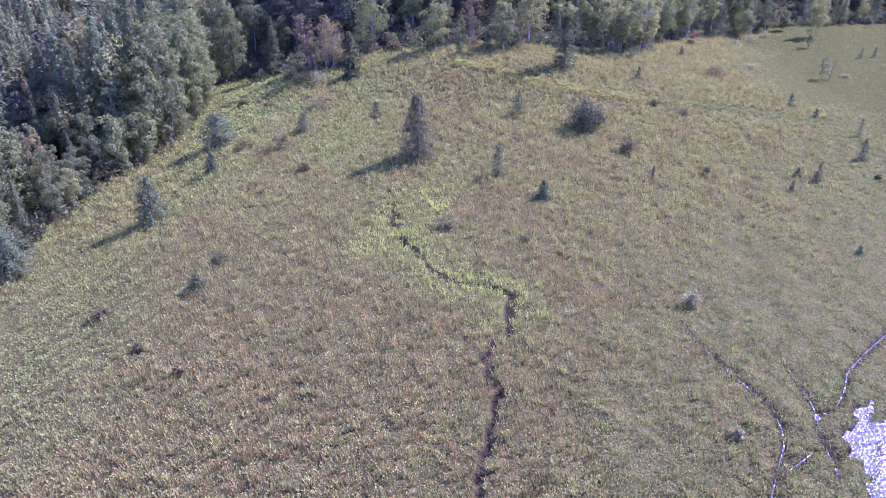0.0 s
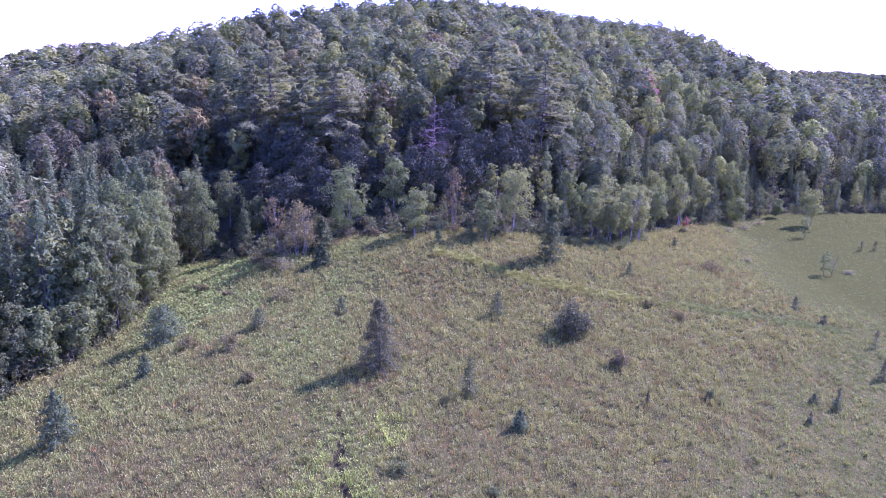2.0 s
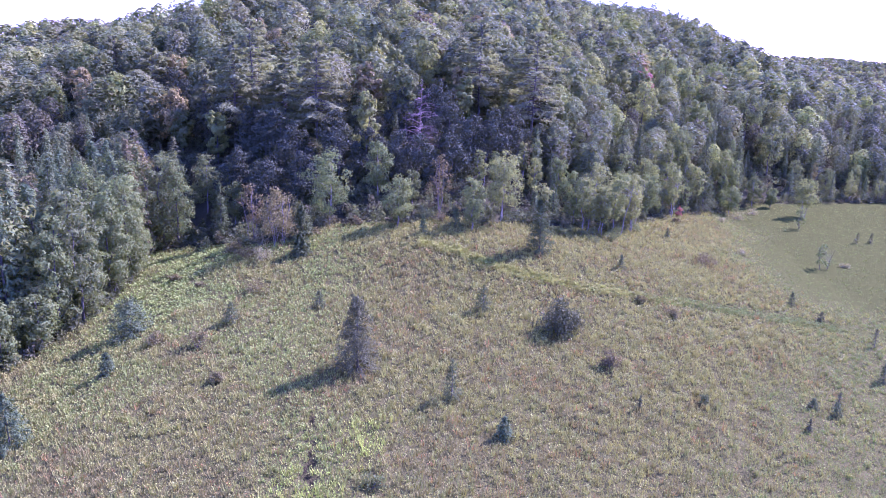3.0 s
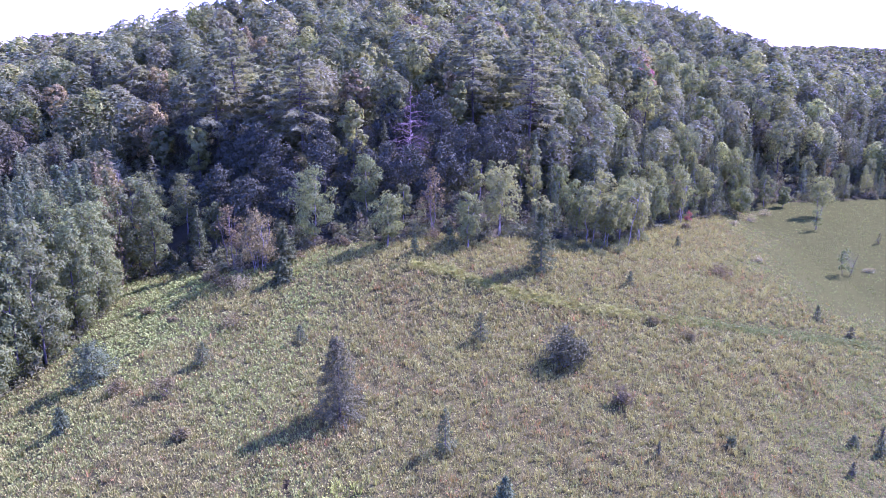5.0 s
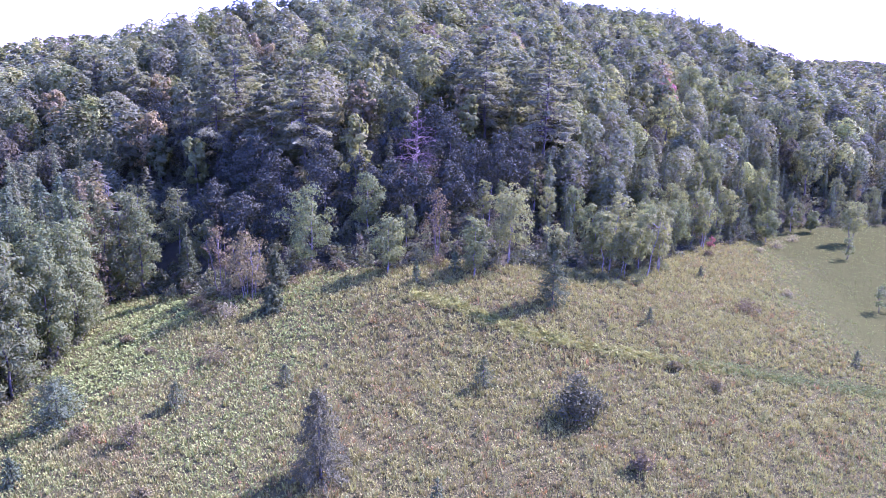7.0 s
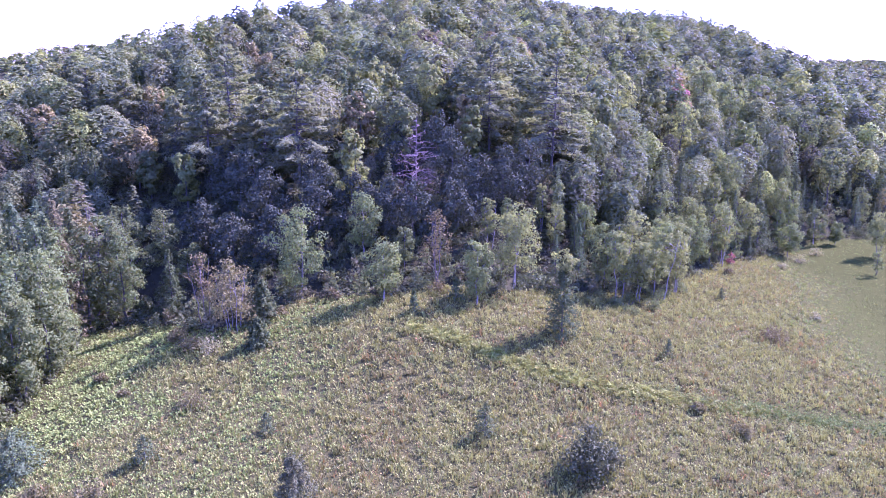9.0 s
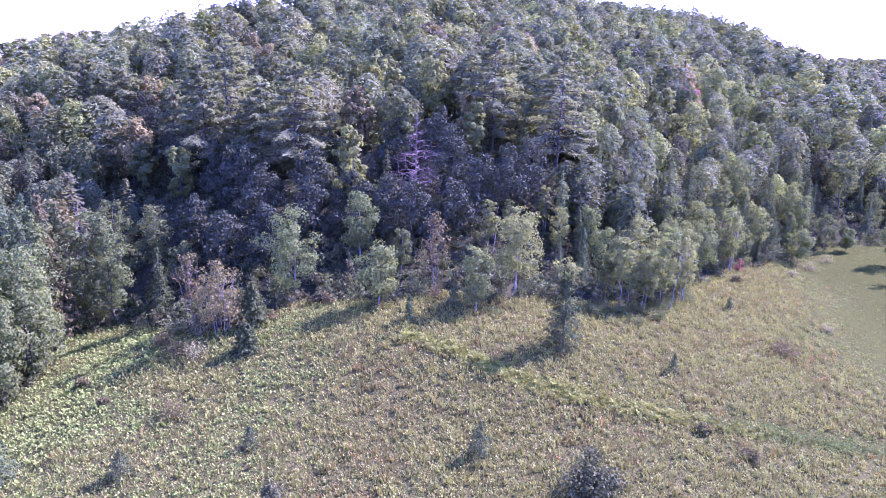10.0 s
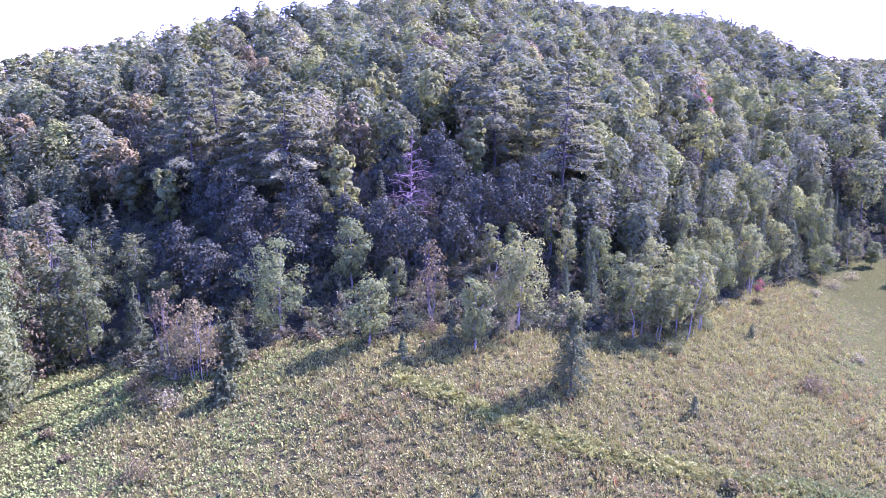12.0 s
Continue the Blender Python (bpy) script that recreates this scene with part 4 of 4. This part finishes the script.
def build_front_trees():
    """The first rows of the wood, copied from a few grown patterns."""
    def pattern(name, label, make, h, w, mats, n):
        out = []
        for _ in range(n):
            wood, leaves = make(RNG, h, w)
            leaves = thinned(leaves)
            out.append((planted(name, label, "tree", "front trees of the wood", wood, leaves, mats[0], LEAF[mats[1]]), h, w))
        return out

    firs = pattern("fir_tree", "narrow dark fir in the front rows of the wood", lambda r, h, w: conifer(r, h, w, 1600, 0.26, 28, 0.85, 0.05, 0.06), 12, 3.2, (BARK, "spruce"), 3)
    firs += pattern("fir_tree", "bluish-green fir in the front rows of the wood", lambda r, h, w: conifer(r, h, w, 1500, 0.26, 26, 0.85, 0.04), 10, 3.4, (BARK, "bluish"), 2)
    brown = pattern("fir_tree", "dying fir with browned needles in the front rows of the wood", lambda r, h, w: conifer(r, h, w, 1600, 0.25, 28, 0.85, 0.05), 12, 3.2, (BARK, "brownfir"), 1)
    poplar = pattern("poplar_tree", "tall grey-green poplar in the front rows of the wood", lambda r, h, w: broadleaf(r, h, w, 2300, 0.27, 0.06, 46, 1, 9, 0.35, False, 0.7), 11, 4.8, (BARK, "grey"), 3)
    poplar += pattern("birch_tree", "green birch in the front rows of the wood", lambda r, h, w: broadleaf(r, h, w, 2300, 0.27, 0.1, 46, 1, 9, 0.35, True, 0.7), 10, 4.8, (BARK, "broad"), 3)
    light = pattern("aspen_tree", "sunlit yellow-green aspen in the front rows of the wood", lambda r, h, w: broadleaf(r, h, w, 2100, 0.29, 0.2, 40, 1, 9, 0.35, True, 0.6), 9, 4.6, (BIRCH, "bright"), 2)
    mauve = pattern("maple_tree", "thin brownish maple in the front rows of the wood", lambda r, h, w: broadleaf(r, h, w, 1900, 0.26, 0.12, 36, 2, 8, 0.7), 10, 4.6, (BARK, "mauve"), 1)
    first = {}

    def plant(choice, x, y, tall):
        ob, h, w = choice[RNG.integers(len(choice))]
        k = tall / h
        m = on_land(x, y, (k * RNG.uniform(0.85, 1.15), k * RNG.uniform(0.85, 1.15), k), RNG.uniform(0, 360), RNG.normal() * 1.5)
        if ob.name in first:
            copy_thing(ob, m)
        first.setdefault(ob.name, m)

    for x, y in scatter(-62, -37, 36, 128, 3.2, lambda x, y: (in_wood(x, y) > 0.6) & (in_wood(x, y) < FRONT + 2) & (x < -38.5) & (y < 124) & (x > -62) & clear_of(x, y)):
        deep, r = float(-38.5 - x if y > 92 else in_wood(x, y)), RNG.random()
        if y > 90 and deep < 5.5:
            plant(poplar if r < 0.82 else (light if r < 0.9 else (firs if r < 0.96 else mauve)), x, y, RNG.uniform(10.5, 13.5) + 0.6 * deep)
        elif deep < 6.5:
            plant(poplar if r < 0.5 else (firs if r < 0.9 else (light if r < 0.96 else mauve)), x, y, RNG.uniform(4.2, 6.2) + 0.5 * deep)
        elif y < 86 and deep < 12:
            plant(firs if r < 0.6 else (poplar if r < 0.92 else brown), x, y, RNG.uniform(7.5, 11.0))
        else:
            plant(firs if r < 0.78 else (poplar if r < 0.84 else (brown if r < 0.93 else (mauve if r < 0.96 else light))), x, y, RNG.uniform(13.0, 19.0))
    for x, y in scatter(-40, 130, 105, 225, 4.3, lambda x, y: (in_wood(x, y) > 1.5) & (in_wood(x, y) < FRONT) & (x > 14) & (x < 0.62 * y) & clear_of(x, y)):
        r = RNG.random()
        plant(light if r < 0.14 else (poplar if r < 0.5 else (firs if r < 0.975 else mauve)), x, y, RNG.uniform(4.5, 8.5))
    for k, (ob, h, w) in enumerate(firs + brown + poplar + light + mauve):
        ob.matrix_basis = first.get(ob.name, on_land(-58, 60 + 3 * k))


build_front_trees()


def build_woods():
    near = {"broad": leaves_only(lambda r, h, w: lobed_crown(r, h, w, 900, 0.46, 0.08, 20), 11, 7.0, 9),
            "fir": leaves_only(lambda r, h, w: conifer(r, h, w, 430, 0.48, 22, 0.9), 13, 3.4, 5)}
    mid = {"broad": leaves_only(lambda r, h, w: lobed_crown(r, h, w, 1000, 0.54, 0.12, 22), 13, 8.0, 10), "fir": leaves_only(lambda r, h, w: conifer(r, h, w, 420, 0.5, 20), 15, 4.0, 3)}
    far = {"broad": leaves_only(lambda r, h, w: lobed_crown(r, h, w, 430, 0.76, 0.1, 18), 13, 8.0, 10),
           "fir": leaves_only(lambda r, h, w: conifer(r, h, w, 240, 0.7, 16), 15, 4.2, 4)}
    distant = {"broad": leaves_only(lambda r, h, w: lobed_crown(r, h, w, 64, 1.9, 0.0, 9), 13, 8.5, 6), "fir": leaves_only(lambda r, h, w: conifer(r, h, w, 60, 1.2, 9), 15, 5, 3)}

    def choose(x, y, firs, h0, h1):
        # shaded hollow left of centre: its shade is put into the leaf tone
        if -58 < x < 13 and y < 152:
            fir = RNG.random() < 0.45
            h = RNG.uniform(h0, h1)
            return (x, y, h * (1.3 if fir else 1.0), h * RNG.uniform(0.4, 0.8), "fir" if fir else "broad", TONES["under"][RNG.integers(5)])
        r = RNG.random() if y > 165 else RNG.random() * (firs + (1 - firs) * 0.84)
        if r < firs:
            return (x, y, RNG.uniform(h0, h1) * 1.05, RNG.uniform(2.8, 4.0), "fir", TONES["fir"][RNG.integers(3)])
        # two in five foot trees take shade-dark tones, imitating the dark gaps
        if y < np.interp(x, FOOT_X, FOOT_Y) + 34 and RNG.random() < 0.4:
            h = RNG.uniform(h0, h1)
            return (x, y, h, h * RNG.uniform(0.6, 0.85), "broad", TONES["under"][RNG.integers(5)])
        kind = "broad" if r < firs + (1 - firs) * 0.84 else ("bright" if r < firs + (1 - firs) * 0.98 else "warm")
        tone = TONES[kind][RNG.integers(len(TONES[kind]))]
        h = RNG.uniform(h0, h1)
        return (x, y, h, h * RNG.uniform(0.66, 0.95), "broad", tone)

    rows = [choose(x, y, 0.92, 11, 16) for x, y in scatter(-112, -44, 30, 150, 3.3, lambda x, y: (in_wood(x, y) >= FRONT) & (x > -0.9 * y - 20) & (y < 136) & clear_of(x, y))]
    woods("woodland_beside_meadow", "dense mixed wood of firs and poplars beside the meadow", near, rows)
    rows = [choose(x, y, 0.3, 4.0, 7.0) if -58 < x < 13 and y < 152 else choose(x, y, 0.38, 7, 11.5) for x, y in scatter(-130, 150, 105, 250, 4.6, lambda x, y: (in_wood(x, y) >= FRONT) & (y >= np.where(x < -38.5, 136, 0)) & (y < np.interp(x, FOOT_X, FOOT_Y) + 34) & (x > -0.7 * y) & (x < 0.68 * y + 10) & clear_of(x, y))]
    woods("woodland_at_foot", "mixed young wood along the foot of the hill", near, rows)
    rows = [choose(x, y, 0.05, 8.5, 15.0) for x, y in scatter(-330, 330, 120, 520, 7.0,
            lambda x, y: (y >= np.interp(x, FOOT_X, FOOT_Y) + 34) & (in_wood(x, y) >= FRONT) & (y < np.interp(x, CREST_X, CREST_Y) + 18) & (np.abs(x) < 0.66 * y + 5) & clear_of(x, y))]
    woods("woodland_on_lower_hill", "broadleaf woodland on the lower hillside", mid, [r for r in rows if r[1] < 225])
    woods("woodland_on_upper_hill", "broadleaf woodland covering the upper hillside", far, [r for r in rows if r[1] >= 225])
    rows = [choose(x, y, 0.06, 9, 12.5) for x, y in scatter(-560, 900, 380, 1050, 13.0,
            lambda x, y: (land(x, y) > 1) & (y > np.interp(x, CREST_X, CREST_Y) + 60) & ((x < -100) | (x > 170)) & (np.abs(x) < 0.7 * y + 10))]
    woods("woodland_far_off", "hazy wooded ridge in the distance", distant, [(x, y, h * 0.8, w * 1.35 if kind == "broad" else w, kind, tone) for x, y, h, w, kind, tone in rows])
    low = leaves_only(lambda r, h, w: shrub(r, h, w, 120, 0.36, 12, 1), 2.0, 2.6, 6)
    # bushes in the same dark tones, painting shade along the wood's floor
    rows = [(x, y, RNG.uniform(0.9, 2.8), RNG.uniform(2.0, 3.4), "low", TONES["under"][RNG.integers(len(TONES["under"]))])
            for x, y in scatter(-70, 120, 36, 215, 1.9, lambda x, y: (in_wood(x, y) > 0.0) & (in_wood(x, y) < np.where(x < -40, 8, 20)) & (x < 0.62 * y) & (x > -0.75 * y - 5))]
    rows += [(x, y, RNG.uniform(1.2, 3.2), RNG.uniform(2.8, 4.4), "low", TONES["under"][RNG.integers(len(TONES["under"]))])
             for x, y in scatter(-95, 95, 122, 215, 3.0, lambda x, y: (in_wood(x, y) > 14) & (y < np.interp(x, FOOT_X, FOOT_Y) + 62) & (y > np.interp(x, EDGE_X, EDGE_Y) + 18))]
    woods("undergrowth", "dense undergrowth of bushes and saplings, the wood's shade put into its dark leaf tones", {"low": low}, rows)


build_woods()


# ---- meadow cover ----
HUES = np.array([(0.225, 0.208, 0.075), (0.185, 0.152, 0.082), (0.235, 0.225, 0.085), (0.200, 0.228, 0.070), (0.25, 0.245, 0.13), (0.195, 0.20, 0.085), (0.305, 0.300, 0.086), (0.135, 0.172, 0.056), (0.150, 0.172, 0.062), (0.32, 0.36, 0.055), (0.30, 0.16, 0.09)]) * np.array([0.955, 0.985, 0.29])


def clumps_at(x, y, size, seed):
    """For each place: distance to the middle of its tussock, in tussock sizes, and the tussock's own random numbers."""
    best, cell = np.full(len(x), 9.0), np.zeros((len(x), 2), int)
    ix, iy = np.floor(x / size).astype(int), np.floor(y / size).astype(int)
    jit = np.random.default_rng(seed).random((512, 512, 2))
    for dx in (-1, 0, 1):
        for dy in (-1, 0, 1):
            cx, cy = ix + dx, iy + dy
            j = jit[cx % 512, cy % 512]
            d = np.hypot(cx + j[:, 0] - x / size, cy + j[:, 1] - y / size)
            nearer = d < best
            best = np.where(nearer, d, best)
            cell[nearer] = np.stack([cx, cy], axis=1)[nearer]
    own = np.random.default_rng(seed + 1).random((512, 512, 4))
    return best, own[cell[:, 0] % 512, cell[:, 1] % 512]


def lawn(x, y):
    """Short smooth sedge: along the wet side of the meadow and in its near corner."""
    edge = np.interp(y, [25, 45, 60, 80, 100, 115], [8, 14, 24, 38, 48, 52])
    near = smooth(-8, 14, x - edge + 6 * wave(x, y, 22, 15)) * smooth(120, 95, y) * 0.92
    return np.maximum(near, 0.7 * smooth(-20, -30, x + 4 * wave(x, y, 15, 16)) * smooth(62, 44, y))


def build_cover():
    n = 400000
    y = 14 + (188 - 14) * RNG.random(n) ** 0.9
    x = -0.85 * y - 8 + (1.7 * y + 18) * RNG.random(n)
    ok = (in_wood(x, y) < 1.0) & (x < 105) & (x > -50)
    x, y = x[ok], y[ok]
    # the mown-looking strip is more closely grown than the rest
    at = PATH[RNG.integers(len(PATH), size=14000)] + RNG.normal(scale=0.55, size=(14000, 2))
    x, y = np.r_[x, at[:, 0]], np.r_[y, at[:, 1]]
    ditch = away(x, y, DITCH)
    rill = np.min([away(x, y, q) for q in RILLS], axis=0)
    path = away(x, y, PATH)
    track = np.min([away(x, y, q) for q in TRACKS], axis=0)
    ok = (track > 0.12 + 0.2 * RNG.random(len(x))) & (ditch > (0.26 + 0.2 * RNG.random(len(x)) + 0.16 * wave(x, y, 1.6, 41)) * broken(x, y)) & (rill > 0.06 + 0.26 * RNG.random(len(x))) & ((pool_depth(x, y) < 0.02) | (RNG.random(len(x)) < 0.65)) & (RNG.random(len(x)) > 0.88 * wetness(x, y))
    x, y, ditch, path, rill = (q[ok] for q in (x, y, ditch, path, rill))
    n = len(x)
    wet, short = wetness(x, y), lawn(x, y)
    mid, own = clumps_at(x, y, 0.62, 31)
    green = 1.1 * np.exp(-(ditch / 2.6) ** 2) * smooth(40, 46, y) * smooth(76, 62, y) + 0.88 * smooth(-0.7, 0.3, wave(x, y, 14, 11)) * smooth(62, 76, y) * smooth(-4, -15, x) + 0.7 * smooth(-25, -36, x) * smooth(80, 60, y) + 0.75 * smooth(-20, -31, x) * smooth(86, 96, y)
    lime = np.exp(-((x + 3.2) / 1.8) ** 2 - ((y - 65) / 2.6) ** 2) + np.exp(-((x + 9) / 1.6) ** 2 - ((y - 55.5) / 2.2) ** 2)
    brown = smooth(-0.1, 0.45, 0.6 * wave(x, y, 13, 21) + 0.5 * wave(x, y, 5, 22)) * (1 - 0.3 * smooth(80, 110, y))
    brown = np.maximum(brown, 0.8 * smooth(64, 48, y) * (1 - green)) * (1 - short)
    roll = np.where(RNG.random(n) < 0.7, own[:, 0], RNG.random(n))
    hue = np.full(n, 0)
    hue[roll < 0.55 * brown + 0.10] = 1
    hue[(roll > 0.62) & (roll < 0.80)] = 2
    hue[(roll > 0.80) & (roll < 0.90)] = 5
    hue[roll > 0.955] = 4
    hue[(RNG.random(n) < 0.16 * brown) & (own[:, 3] > 0.5)] = 10
    hue[RNG.random(n) < green * 0.85] = 3
    hue[RNG.random(n) < lime * 0.9 + 0.6 * np.exp(-(ditch / 2.0) ** 2) * smooth(40, 48, y) * smooth(66, 56, y)] = 9
    straw = np.exp(-(path / 1.1) ** 4) * smooth(40, 22, x) * (0.6 + 0.4 * RNG.random(n))
    hue[RNG.random(n) < straw] = 6
    sedge = RNG.random(n) < np.maximum(wet * 0.95, short * 0.85)
    hue[sedge] = np.where(RNG.random(np.count_nonzero(sedge)) < 0.6, 7, 8)
    tone = HUES[hue] * (0.78 + 0.44 * own[:, 1])[:, None] * RNG.uniform(0.88, 1.12, n)[:, None]
    herbs = (hue == 3) & (y > 84)
    tone[herbs] *= np.array([1.0, 1.06, 1.0])
    heap = np.exp(-(mid / 0.45) ** 2)
    low = np.maximum(np.maximum(wet, short * 0.8), 0.7 * straw)
    tall = np.where(hue == 1, 0.56, np.where(hue == 3, 0.42, 0.50)) * RNG.uniform(0.75, 1.2, n) * (0.36 + 1.0 * heap * (0.35 + 1.2 * own[:, 2])) * (1 - 0.78 * low) * np.where(herbs, 0.62, 1)
    z = land(x, y) + (0.10 * wave(x, y, 2.2, 3) + 0.12 * wave(x, y, 7.0, 4)) * (1 - wet * 0.7)
    far = np.clip(y / 75, 0.75, 1.35)
    # every plant: stiff leaning blades and leafy sprays round its top
    vs, cs = [], []
    turn = RNG.uniform(0, 6.283, n)
    up = np.array([0, 0, 1.0])
    for k in range(5):
        a = turn + k * 2.4 + RNG.normal(scale=0.5, size=n)
        u = np.stack([np.cos(a), np.sin(a), np.zeros(n)], axis=1)
        s = np.stack([-np.sin(a), np.cos(a), np.zeros(n)], axis=1)
        wid = (np.where(hue == 1, 0.08, np.where(hue == 3, 0.10, 0.09)) * RNG.uniform(0.6, 1.4, n) * far * (1 - 0.1 * low))[:, None]
        foot = np.stack([x, y, z - 0.04], axis=1) + u * RNG.uniform(0, 0.14, n)[:, None]
        if k < 3:
            top = foot + u * (RNG.uniform(0.05, 0.55, n) * tall)[:, None] + up * (tall * RNG.uniform(0.75, 1.1, n))[:, None]
            v = np.stack([foot + s * wid * 0.5, top + s * wid * 0.12, foot - s * wid * 0.5 + up * 0.02], axis=1)
        else:
            at = foot + u * (0.12 * RNG.random(n))[:, None] + up * (tall * RNG.uniform(0.5, 0.95, n))[:, None]
            v = np.stack([at, at + u * wid * 1.3 + s * wid * 0.7 + up * wid * RNG.uniform(0.1, 1.5, n)[:, None], at + u * wid * 0.9 - s * wid * 0.6 + up * wid * RNG.uniform(0.1, 1.5, n)[:, None]], axis=1)
        vs.append(v)
        cs.append(np.repeat(tone * RNG.uniform(0.94, 1.06, n)[:, None], 3, axis=0))
    v = np.concatenate(vs).reshape(-1, 3)
    me = mesh_of("meadow_grass", v, np.arange(len(v)).reshape(-1, 3), MEADOW, np.concatenate(cs))
    tagged(new("meadow_grass", me), "olive and mauve-brown sedge, heath and grass of a bog meadow", "grass", kind="stuff")


build_cover()
